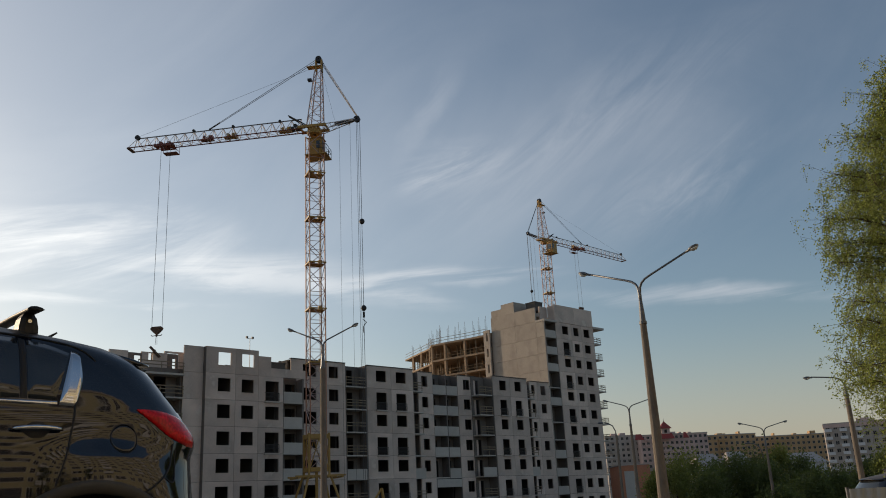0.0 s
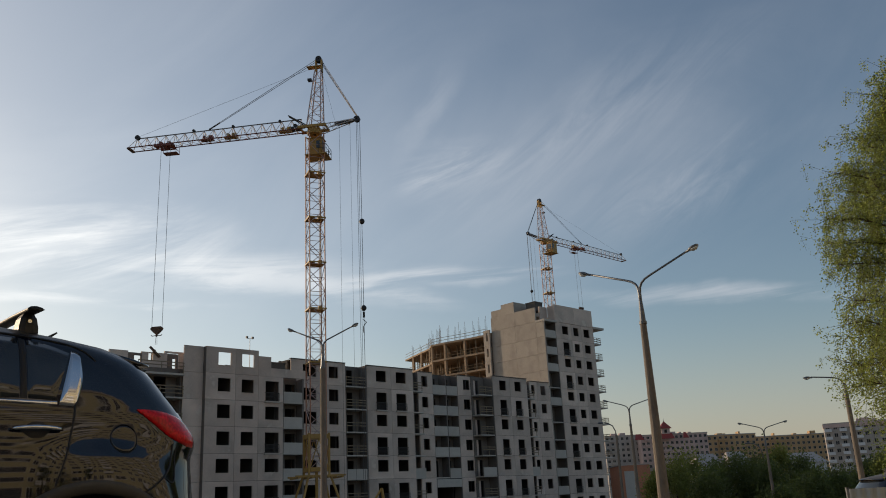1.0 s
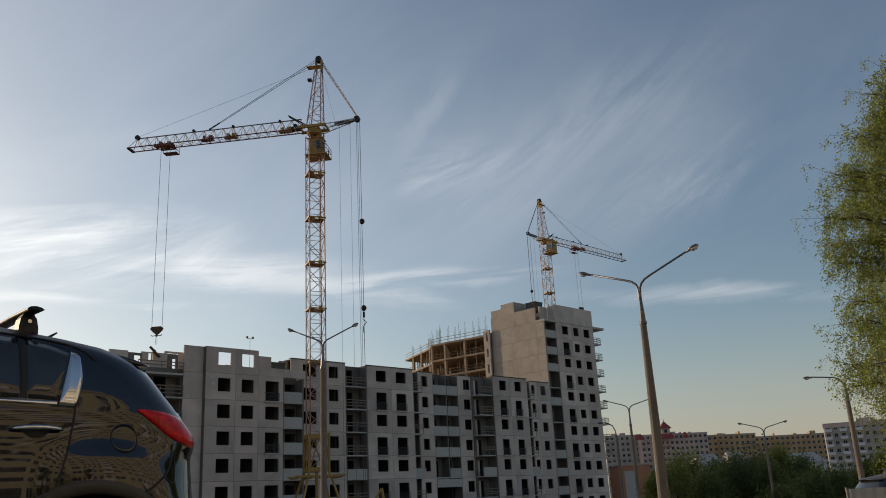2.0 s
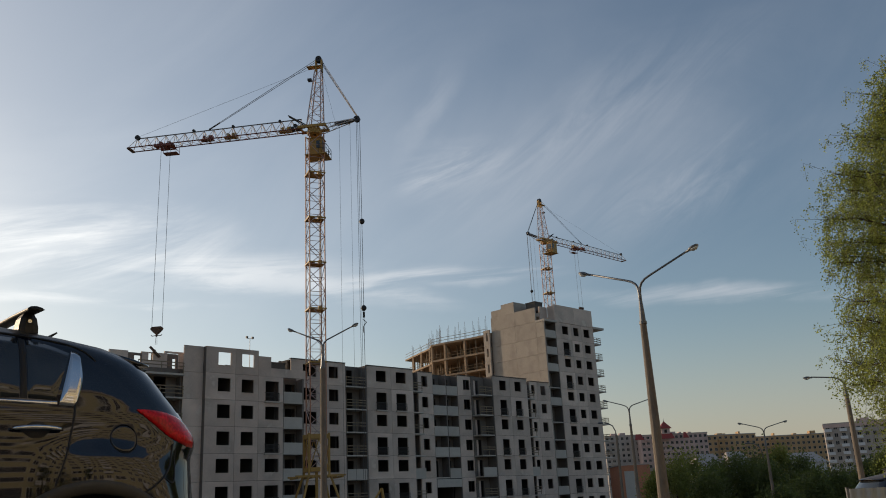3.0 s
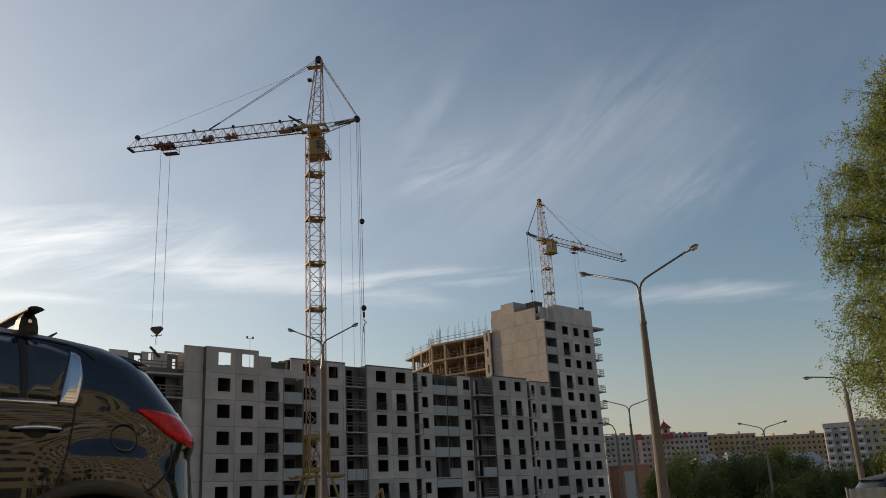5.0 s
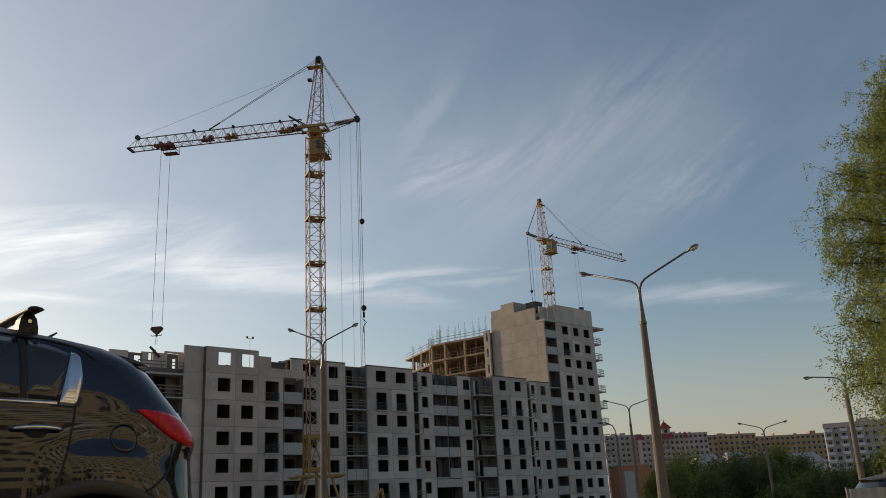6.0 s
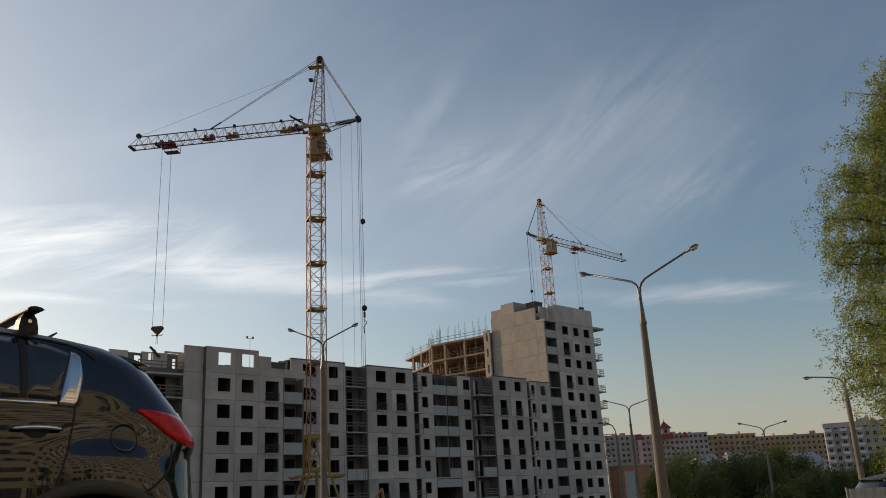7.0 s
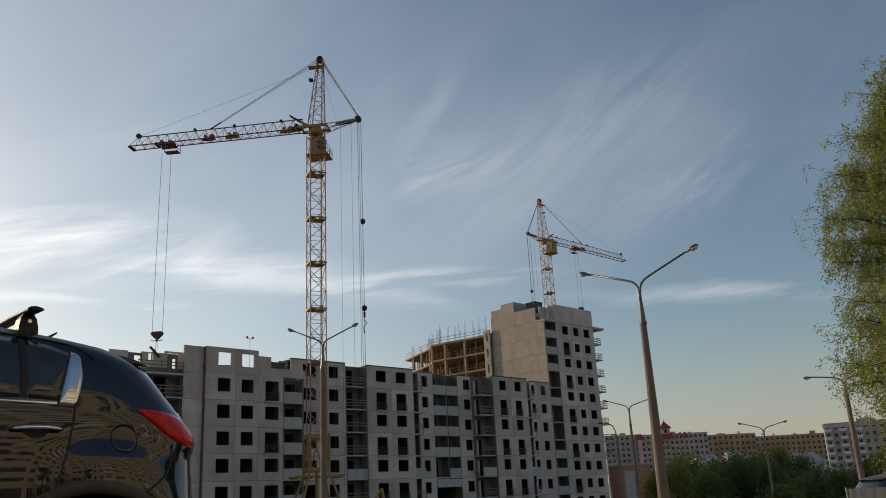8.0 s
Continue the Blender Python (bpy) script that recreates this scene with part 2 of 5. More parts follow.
# ---- mesh helpers ----
class Shape:
    """Vertices and faces gathered for one mesh."""

    def __init__(self):
        self.v, self.f, self.smooth = [], [], False

    def add(self, verts, faces):
        n = len(self.v)
        self.v += [tuple(p) for p in verts]
        self.f += [tuple(i + n for i in f) for f in faces]
        return self

    def box(self, x0, x1, y0, y1, z0, z1):
        return self.add([(x, y, z) for z in (z0, z1) for y in (y0, y1) for x in (x0, x1)],
                        [(0, 2, 3, 1), (4, 5, 7, 6), (0, 1, 5, 4), (2, 6, 7, 3), (0, 4, 6, 2), (1, 3, 7, 5)])

    def tube(self, p, q, r0, r1=None, n=6, cap=True):
        p, q = Vector(p), Vector(q)
        r1 = r0 if r1 is None else r1
        d = (q - p).normalized()
        a = d.orthogonal().normalized() if abs(d.z) < 0.95 else Vector((1, 0, 0))
        a = (a - d * a.dot(d)).normalized()
        b = d.cross(a)
        ring = [(math.cos(2 * math.pi * (i + 0.5) / n), math.sin(2 * math.pi * (i + 0.5) / n)) for i in range(n)]
        vs = [p + (a * c + b * s) * r0 for c, s in ring] + [q + (a * c + b * s) * r1 for c, s in ring]
        fs = [(i, (i + 1) % n, n + (i + 1) % n, n + i) for i in range(n)]
        if cap:
            fs += [tuple(range(n - 1, -1, -1)), tuple(range(n, 2 * n))]
        return self.add(vs, fs)

    def path(self, pts, radii, n=8):
        """A bent tube through points."""
        pts = [Vector(p) for p in pts]
        vs, fs = [], []
        for i, p in enumerate(pts):
            d = (pts[min(i + 1, len(pts) - 1)] - pts[max(i - 1, 0)]).normalized()
            a = Vector((0, 1, 0)) if abs(d.y) < 0.9 else Vector((1, 0, 0))
            a = (a - d * a.dot(d)).normalized()
            b = d.cross(a)
            r = radii[i] if isinstance(radii, (list, tuple)) else radii
            vs += [p + (a * math.cos(2 * math.pi * k / n) + b * math.sin(2 * math.pi * k / n)) * r for k in range(n)]
        for i in range(len(pts) - 1):
            fs += [(i * n + k, i * n + (k + 1) % n, (i + 1) * n + (k + 1) % n, (i + 1) * n + k) for k in range(n)]
        fs += [tuple(range(n - 1, -1, -1)), tuple(range((len(pts) - 1) * n, len(pts) * n))]
        return self.add(vs, fs)

    def turned(self, profile, center=(0, 0, 0), n=12):
        """A lathe form about z from (radius, height) pairs."""
        c = Vector(center)
        vs = [c + Vector((r * math.cos(2 * math.pi * k / n), r * math.sin(2 * math.pi * k / n), z)) for r, z in profile for k in range(n)]
        fs = [(i * n + k, i * n + (k + 1) % n, (i + 1) * n + (k + 1) % n, (i + 1) * n + k) for i in range(len(profile) - 1) for k in range(n)]
        return self.add(vs, fs)

    def loft(self, rings, closed=True, caps=True):
        n = len(rings[0])
        vs = [p for r in rings for p in r]
        m = n if closed else n - 1
        fs = [(i * n + k, i * n + (k + 1) % n, (i + 1) * n + (k + 1) % n, (i + 1) * n + k) for i in range(len(rings) - 1) for k in range(m)]
        if caps and closed:
            fs += [tuple(range(n - 1, -1, -1)), tuple(range((len(rings) - 1) * n, len(rings) * n))]
        return self.add(vs, fs)

    def mesh(self, name, mat, smooth=False):
        me = bpy.data.meshes.new(name)
        me.from_pydata(self.v, [], self.f)
        me.materials.append(mat)
        if smooth:
            me.polygons.foreach_set("use_smooth", [True] * len(me.polygons))
        me.update()
        return me


def part(name, shape, mat, parent=None, label="", at=None, smooth=False, kind=""):
    """One mesh object under a thing or a part. shape: a Shape or a ready mesh."""
    me = shape if isinstance(shape, bpy.types.Mesh) else shape.mesh(name, mat, smooth)
    ob = new(name, me)
    if parent is not None:
        ob.parent = parent
    if at is not None:
        ob.matrix_basis = at if isinstance(at, Matrix) else Matrix.Translation(at)
    return tagged(ob, label, kind=kind)


def thing(name, m, label, category, group="", kind=""):
    ob = new(name)
    ob.empty_display_size = 0.2
    ob.matrix_basis = m
    return tagged(ob, label, category, group, kind)


def smoothstep(a, b, x):
    t = min(1.0, max(0.0, (x - a) / (b - a)))
    return t * t * (3 - 2 * t)


# ---- ground: a lot by the camera, falling away to the road and the building site ----
def ground_z(x, y):
    d, late = smoothstep(9, 21, y), smoothstep(22, 34, y)
    left = -1.8 * d - 1.3 * d * smoothstep(-3, 6, x)
    right = -0.9 * smoothstep(7, 14, y) - 3.6 * late
    k = smoothstep(5.7, 7.4, x)
    return left * (1 - k) + right * k


def build_ground():
    s = Shape()
    ax = sorted([-4000, -1500, -600, -250, -120] + list(range(-80, -12, 4)) + list(range(-12, 26)) + list(range(26, 81, 4)) + [120, 250, 600, 1500, 4000])
    ay = sorted([-4000, -1500, -500, -200, -80, -40, -20, -10] + list(range(-4, 60, 3)) + [70, 90, 120, 160, 250, 600, 1500, 4000])
    n = len(ax)
    s.add([(x, y, ground_z(x, y) + 0.05 * smoothstep(10, 16, y) * noise.noise(Vector((x * 0.3, y * 0.3, 0)))) for y in ay for x in ax],
          [(j * n + i, j * n + i + 1, (j + 1) * n + i + 1, (j + 1) * n + i) for j in range(len(ay) - 1) for i in range(n - 1)])
    g = part("ground", s, M["ground"], smooth=True)
    tagged(g, "uneven dry earth and grass falling to the site", "ground", kind="structure")


build_ground()


# ---- the apartment building under construction ----
TURN = 44.3
STOREY = 2.8
TOP = 17.9                       # upper edge of the top storey of the long part


def top_of(k):
    return TOP - STOREY * k


def house(s, u):
    """Plan of the facade (along it, out of it) in the building's own space."""
    return s - 76.0, -u - 85.0


HOUSE_AT = Matrix.Rotation(radians(TURN), 4, "Z") @ Matrix.Translation((76.0, 85.0, -1.8))
GAP = 0.014
_meshes = {}


def panel_mesh(w, a, b, door, mat):
    """A storey-high wall panel w wide with an opening from a to b, hung from its upper edge at the origin."""
    key = (round(w, 2), a, b, door, mat)
    if key not in _meshes:
        s, t, h = Shape(), 0.16, STOREY - GAP
        if a is None:
            s.box(GAP, w - GAP, 0, t, -h, -GAP)
        else:
            head, sill = -0.52, (-2.72 if door else -1.95)
            s.box(GAP, a, 0, t, -h, -GAP)
            s.box(b, w - GAP, 0, t, -h, -GAP)
            s.box(a, b, 0, t, head, -GAP)
            s.box(a, b, 0, t, -h, sill)
            s.box(a - 0.02, b + 0.02, -0.05, 0.1, sill - 0.05, sill + 0.01)
        _meshes[key] = s.mesh("panel", M[mat])
    return _meshes[key]


def slab_mesh(w, d, t, mat):
    key = ("slab", round(w, 2), round(d, 2), t, mat)
    if key not in _meshes:
        _meshes[key] = Shape().box(0, w, 0, d, -t, 0).mesh("slab", M[mat])
    return _meshes[key]


def rail_mesh(w, kind):
    key = ("rail", round(w, 2), kind)
    if key not in _meshes:
        s = Shape()
        if kind == "grille":
            s.box(0, w, -0.18, -0.15, 0.93, 0.98)
        elif kind == "infill":
            for z in (0.05, 0.5):
                s.box(0, w, -0.18, -0.15, z, z + 0.03)
            for x in (0, w - 0.03):
                s.box(x, x + 0.03, -0.15, 0, 0.05, 0.08).box(x, x + 0.03, -0.15, 0, 0.93, 0.98)
            n = int(w / 0.14)
            for i in range(n + 1):
                x = i * (w - 0.02) / n
                s.box(x, x + 0.035, -0.175, -0.155, 0.08, 0.93)
        else:
            s.box(0, w, 0, 0.09, -0.05, 1.12)
        _meshes[key] = s.mesh("railing", M["parapet" if kind == "solid" else "dark"])
    return _meshes[key]


def build_house():
    b = thing("apartment_building", HOUSE_AT, "unfinished grey concrete panel apartment block without windows", "building")
    base = 1.8
    rng = random.Random(4)
    edges = set()

    def put(name, mesh, s, u, z, label=""):
        x, y = house(s, u)
        return part(name, mesh, None, b, label, at=(x, y, z + base))

    def column(s0, s1, u, win, levels, door=False, mat="concrete"):
        if levels[0] == 0 and s0 > 55:
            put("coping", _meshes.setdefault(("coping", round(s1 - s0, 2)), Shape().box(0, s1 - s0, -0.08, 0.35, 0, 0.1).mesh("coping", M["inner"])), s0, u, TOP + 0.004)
        edges.update((s0, s1))
        for k in levels:
            has_door = door and k % 2 == 1
            a, e = (None, None) if win is None else (round(win[0] - s0, 2), round(win[1] - s0 + 0.14, 2))
            put("panel", panel_mesh(s1 - s0, a, e, has_door, mat), s0, u, top_of(k))
            if has_door:
                grille = put("railing", rail_mesh(win[1] - win[0] + 0.2, "grille"), win[0] - 0.1, u, top_of(k) - 2.75, "dark steel balcony grille")
                part("railing_infill", rail_mesh(win[1] - win[0] + 0.2, "infill"), None, grille, kind="stuff")
                put("ledge", slab_mesh(win[1] - win[0] + 0.3, 0.35, 0.12, "parapet"), win[0] - 0.15, u + 0.28, top_of(k) - 2.78)

    def timber_rail(w, s, u, z):
        board = _meshes.setdefault(("board", round(w, 2)), Shape().box(0, w, 0, 0.04, 0, 0.10).mesh("board", M["wood"]))
        post = _meshes.setdefault("rail_post", Shape().box(0, 0.06, 0.045, 0.1, 0, 1.15).mesh("post", M["wood"]))
        top = put("railing", board, s, u, z + 1.02, "rough timber guard rail")
        for dz in (-0.36, -0.70)[:1 + (rng.random() < 0.7)]:
            part("board", board, None, top, at=pose(0, 0, dz + rng.uniform(-0.03, 0.03), 0, rng.uniform(-1.2, 1.2), 0))
        for x in (0.05, w / 2, w - 0.1):
            part("post", post, None, top, at=(x, 0, -1.02))

    def loggia(s0, s1, u, levels, kind, door=(0.35, 1.2), deep=1.5, slab_out=0.0):
        w = s1 - s0
        for k in levels:
            z = top_of(k)
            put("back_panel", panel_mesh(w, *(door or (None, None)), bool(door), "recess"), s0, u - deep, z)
            put("loggia_slab", slab_mesh(w - 0.02, deep + slab_out, 0.16, "parapet"), s0 + 0.01, u + slab_out, z - STOREY + 0.08)
            if rng.random() < 0.93:
                kk = kind if kind != "mixed" else ("solid" if k in (4, 6) else "bars")
                if kk == "bars":
                    timber_rail(w - 0.06, s0 + 0.03, u + slab_out, z - STOREY + 0.1)
                else:
                    put("parapet", rail_mesh(w - 0.06, kk), s0 + 0.03, u + slab_out, z - STOREY + 0.1)

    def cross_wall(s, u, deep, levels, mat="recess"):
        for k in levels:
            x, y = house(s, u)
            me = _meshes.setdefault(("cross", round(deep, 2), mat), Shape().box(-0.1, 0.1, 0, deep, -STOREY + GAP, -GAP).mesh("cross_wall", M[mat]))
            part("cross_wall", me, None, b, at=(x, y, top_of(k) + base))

    low, full = range(1, 7), range(0, 7)
    # wing behind the car
    column(28.5, 32.5, -81.6, (29.6, 31.0), low)
    column(32.5, 36.0, -81.6, (33.6, 35.0), low)
    loggia(36.0, 41.15, -81.6, low, "bars", (2.6, 3.9), slab_out=0.15)
    # its roof storey: stepped wall stubs with openings, a slab and a guard rail before them
    stub = top_of(1)

    def wall_stub(s0, s1, u, top, hole=None, mat="concrete"):
        q = Shape()
        if hole:
            a, c, lo, hi = hole
            q.box(0, a - s0, 0, 0.2, 0, top - stub).box(c - s0, s1 - s0, 0, 0.2, 0, top - stub).box(a - s0, c - s0, 0, 0.2, hi - stub, top - stub)
            if lo > stub + 0.05:
                q.box(a - s0, c - s0, 0, 0.2, 0, lo - stub)
        else:
            q.box(0, s1 - s0, 0, 0.2, 0, top - stub)
        put("wall_stub", q.mesh("wall_stub", M[mat]), s0, u, stub)

    wall_stub(29.0, 33.2, -82.2, 16.55)
    wall_stub(33.2, 35.1, -81.62, 16.75)
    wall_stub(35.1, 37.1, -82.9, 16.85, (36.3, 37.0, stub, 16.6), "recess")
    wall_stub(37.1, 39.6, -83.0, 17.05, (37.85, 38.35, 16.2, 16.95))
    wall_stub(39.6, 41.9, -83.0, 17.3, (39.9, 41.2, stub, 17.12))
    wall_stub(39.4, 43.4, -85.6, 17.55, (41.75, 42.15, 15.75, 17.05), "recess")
    put("loggia_slab", slab_mesh(5.1, 1.6, 0.2, "parapet"), 36.05, -81.45, stub - 0.3)
    timber_rail(5.0, 36.1, -81.45, stub - 0.28)
    column(41.15, 43.4, -81.75, None, full)
    cross_wall(36.0, -81.7, 1.4, low)
    cross_wall(41.1, -82.1, 1.2, low)
    cross_wall(43.5, -81.22, 0.72, full)
    put("roof_kerb", Shape().box(0, 19.5, 0, 0.25, -0.3, 0.35).mesh("kerb", M["recess"]), 36.2, -82.6, top_of(1))
    # first windowed part
    column(43.4, 46.95, -81.2, (44.85, 46.23), full)
    column(46.95, 49.8, -81.2, (47.71, 49.07), full)
    column(49.8, 53.0, -81.2, (50.70, 52.31), low, True)
    put("parapet_panel", Shape().box(GAP, 1.6, 0, 0.3, -2.2, 0).mesh("panel", M["concrete"]), 49.8, -81.2, 17.3)
    put("parapet_panel", Shape().box(0, 4.6, 0, 0.3, -0.95, 0).mesh("panel", M["concrete"]), 51.4, -81.2, 16.05)
    put("roof_box", Shape().box(0, 1.9, 0, 2.0, -1.2, 0).box(-0.1, 2.0, -0.1, 2.1, 0, 0.12).mesh("roof_box", M["inner"]), 53.2, -84.0, 17.2)
    loggia(53.05, 55.6, -81.2, low, "solid", (1.05, 2.35), 1.3)
    cross_wall(53.0, -81.25, 1.3, low)
    cross_wall(55.7, -81.25, 2.9, low)
    # recessed part behind the crane
    column(55.8, 60.3, -83.9, (57.5, 59.3), full)
    column(60.3, 63.8, -83.9, (61.30, 62.57), full)
    loggia(63.9, 67.1, -83.9, full, "mixed", (1.2, 2.1), 1.5)
    cross_wall(63.85, -84.1, 1.35, full)
    cross_wall(67.15, -83.95, 1.5, full)
    column(67.2, 71.2, -83.9, (68.70, 70.25), full, True)
    column(71.2, 75.0, -83.9, (72.05, 73.62), full, True)
    loggia(75.05, 76.9, -84.4, full, "mixed", None, 1.4, slab_out=0.35)
    cross_wall(75.0, -84.2, 1.8, full)
    cross_wall(76.95, -85.2, 0.6, full)
    column(76.9, 79.6, -85.0, (77.55, 78.52), full)
    loggia(79.6, 82.1, -85.0, range(0, 5), "solid", (0.9, 1.7), 1.4)
    loggia(82.2, 84.35, -85.0, range(0, 5), "solid", (0.5, 1.6), 1.4)
    for s in (79.6, 84.4):
        cross_wall(s, -85.05, 1.4, full)
    cross_wall(82.15, -85.05, 1.4, range(0, 5))
    put("portal_beam", Shape().box(0, 4.65, 0, 0.35, -1.05, 0).mesh("portal_beam", M["parapet"]), 79.72, -85.02, 3.72, "pale beam over the passage")
    column(84.4, 88.0, -85.0, (85.55, 86.72), full)
    loggia(87.0, 89.7, -83.3, full, "mixed", (0.5, 1.5), 1.6)
    cross_wall(89.75, -83.25, 1.8, full)
    column(89.8, 93.5, -83.2, (91.2, 92.5), full, True)
    column(93.5, 97.3, -83.2, (94.53, 95.78), full, True)
    loggia(97.35, 99.55, -84.0, full, "mixed", None, 1.4, slab_out=0.3)
    column(99.55, 101.3, -84.6, (99.95, 100.62), full)
    column(101.3, 104.2, -84.6, (102.13, 103.2), full)
    cross_wall(97.3, -83.4, 2.0, full)
    cross_wall(99.6, -84.8, 0.6, full)
    cross_wall(104.15, -84.65, 3.5, full)
    # tower part
    tall = range(-4, 7)
    column(104.2, 108.2, -87.7, None, range(0, 7))
    loggia(108.3, 111.1, -87.7, tall, "solid", (0.5, 1.8), 1.7)
    column(111.2, 115.4, -87.7, (112.92, 114.42), tall, True)
    column(115.4, 118.2, -87.7, (116.0, 117.3), tall)
    column(118.2, 121.7, -87.7, (118.87, 120.36), tall)
    cross_wall(111.2, -87.75, 1.7, tall)
    for s0, s1 in ((111.2, 116.5), (116.5, 121.7)):
        put("attic_panel", Shape().box(GAP, s1 - s0 - GAP, 0, 0.3, 0, 3.0).mesh("panel", M["concrete"]), s0, -87.7, 29.15)
    put("attic_panel", Shape().box(0, 1.8, 0, 0.3, 0, 2.6).mesh("panel", M["concrete"]), 109.4, -89.4, 29.3)
    put("attic_panel", Shape().box(0, 0.3, 0, 1.5, 0, 2.75).mesh("panel", M["concrete"]), 111.22, -87.75, 29.25)
    put("loggia_roof", Shape().box(0, 3.3, 0, 2.0, 0, 0.35).mesh("slab", M["parapet"]), 108.1, -87.5, 28.95)
    put("roof_box", Shape().box(0, 2.0, 0, 2.0, 0, 1.5).box(-0.1, 2.1, -0.1, 2.1, 1.5, 1.62).mesh("roof_box", M["inner"]), 110.2, -91.0, 31.6)
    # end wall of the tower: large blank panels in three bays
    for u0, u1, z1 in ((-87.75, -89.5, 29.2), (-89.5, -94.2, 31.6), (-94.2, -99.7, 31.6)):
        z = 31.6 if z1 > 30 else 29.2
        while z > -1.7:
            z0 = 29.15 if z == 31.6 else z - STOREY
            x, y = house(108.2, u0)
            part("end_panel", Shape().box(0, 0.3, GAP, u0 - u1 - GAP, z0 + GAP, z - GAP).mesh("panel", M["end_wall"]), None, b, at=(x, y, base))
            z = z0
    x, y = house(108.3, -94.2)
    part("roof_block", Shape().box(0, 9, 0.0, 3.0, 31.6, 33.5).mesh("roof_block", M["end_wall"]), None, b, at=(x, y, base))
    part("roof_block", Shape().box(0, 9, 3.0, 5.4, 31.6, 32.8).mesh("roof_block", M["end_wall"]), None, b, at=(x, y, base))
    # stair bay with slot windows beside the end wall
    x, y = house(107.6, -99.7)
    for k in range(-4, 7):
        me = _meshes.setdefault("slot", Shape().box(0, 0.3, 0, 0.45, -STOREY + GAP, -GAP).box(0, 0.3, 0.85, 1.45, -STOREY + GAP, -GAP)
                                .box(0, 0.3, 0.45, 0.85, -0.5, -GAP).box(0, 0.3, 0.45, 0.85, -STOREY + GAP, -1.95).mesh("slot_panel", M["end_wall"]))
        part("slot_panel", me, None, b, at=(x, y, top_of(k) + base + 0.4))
    # balconies on the far end of the tower
    for k in range(-4, 7):
        z = top_of(k) - STOREY
        x, y = house(121.72, -87.75)
        part("balcony_slab", Shape().box(0, 2.1, 0, 3.0, -0.1, 0.1).mesh("slab", M["parapet"]), None, b, at=(x, y, z + base))
        r = Shape()
        for zz in (0.4, 0.75, 1.05):
            r.box(2.02, 2.08, 0.0, 3.0, zz, zz + 0.07)
            r.box(0.05, 2.08, 0.0, 0.05, zz, zz + 0.07)
        for xx in (0.1, 1.0, 2.02):
            r.box(xx, xx + 0.05, 0.05, 0.1, 0.1, 1.12)
        part("balcony_rail", r, M["wood"], b, at=(x, y, z + base))
    part("canopy_slab", Shape().box(0, 3.2, -0.1, 3.2, -0.1, 0.25).mesh("slab", M["parapet"]), None, b, at=(house(121.72, -87.75)[0], house(121.72, -87.75)[1], top_of(-4) + base))
    # floors and inner walls in the shade-darkened colour, rear walls
    for s0, s1, u, k0, deep in ((28.5, 36.0, -82.0, 1, 12), (36.0, 41.1, -83.5, 1, 10.5), (41.1, 53.0, -82.1, 1, 12), (53.0, 55.8, -82.9, 1, 11), (55.8, 63.0, -84.3, 0, 10.5), (63.0, 67.2, -85.8, 0, 9),
                              (67.2, 75.0, -84.3, 0, 10.5), (75.0, 79.6, -86.5, 0, 9), (79.6, 89.8, -86.8, 0, 9), (89.8, 97.3, -83.6, 0, 12), (97.3, 104.2, -86.1, 0, 10), (108.4, 111.2, -89.8, -4, 10), (111.2, 121.6, -88.05, -4, 12)):
        for k in range(k0, 8):
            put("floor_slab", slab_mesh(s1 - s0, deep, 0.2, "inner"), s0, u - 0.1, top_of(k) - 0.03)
        h = top_of(k0) + 1.8
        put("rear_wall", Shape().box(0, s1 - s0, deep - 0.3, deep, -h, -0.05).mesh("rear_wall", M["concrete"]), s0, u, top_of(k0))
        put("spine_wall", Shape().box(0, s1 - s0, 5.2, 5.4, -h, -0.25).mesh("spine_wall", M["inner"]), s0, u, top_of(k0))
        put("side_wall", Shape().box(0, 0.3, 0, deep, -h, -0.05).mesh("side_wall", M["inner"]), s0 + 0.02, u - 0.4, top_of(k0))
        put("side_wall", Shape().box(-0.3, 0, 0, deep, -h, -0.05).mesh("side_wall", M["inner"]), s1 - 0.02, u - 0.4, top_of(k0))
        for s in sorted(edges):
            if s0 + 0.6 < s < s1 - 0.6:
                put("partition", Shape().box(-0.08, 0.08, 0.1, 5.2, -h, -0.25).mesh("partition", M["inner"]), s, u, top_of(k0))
    # roof edge of the long part and stubs of the unfinished storey
    put("roof_edge", Shape().box(0, 48.2, 0, 0.3, 0, 0.12).mesh("roof_edge", M["inner"]), 56.0, -86.6, TOP + 0.02)
    for s, w, h in ((48.6, 2.2, 1.9),):
        put("inner_wall", Shape().box(0, w, 0, 0.16, 0, h).mesh("inner_wall", M["inner"]), s, -86.3, top_of(1))
    return b


build_house()


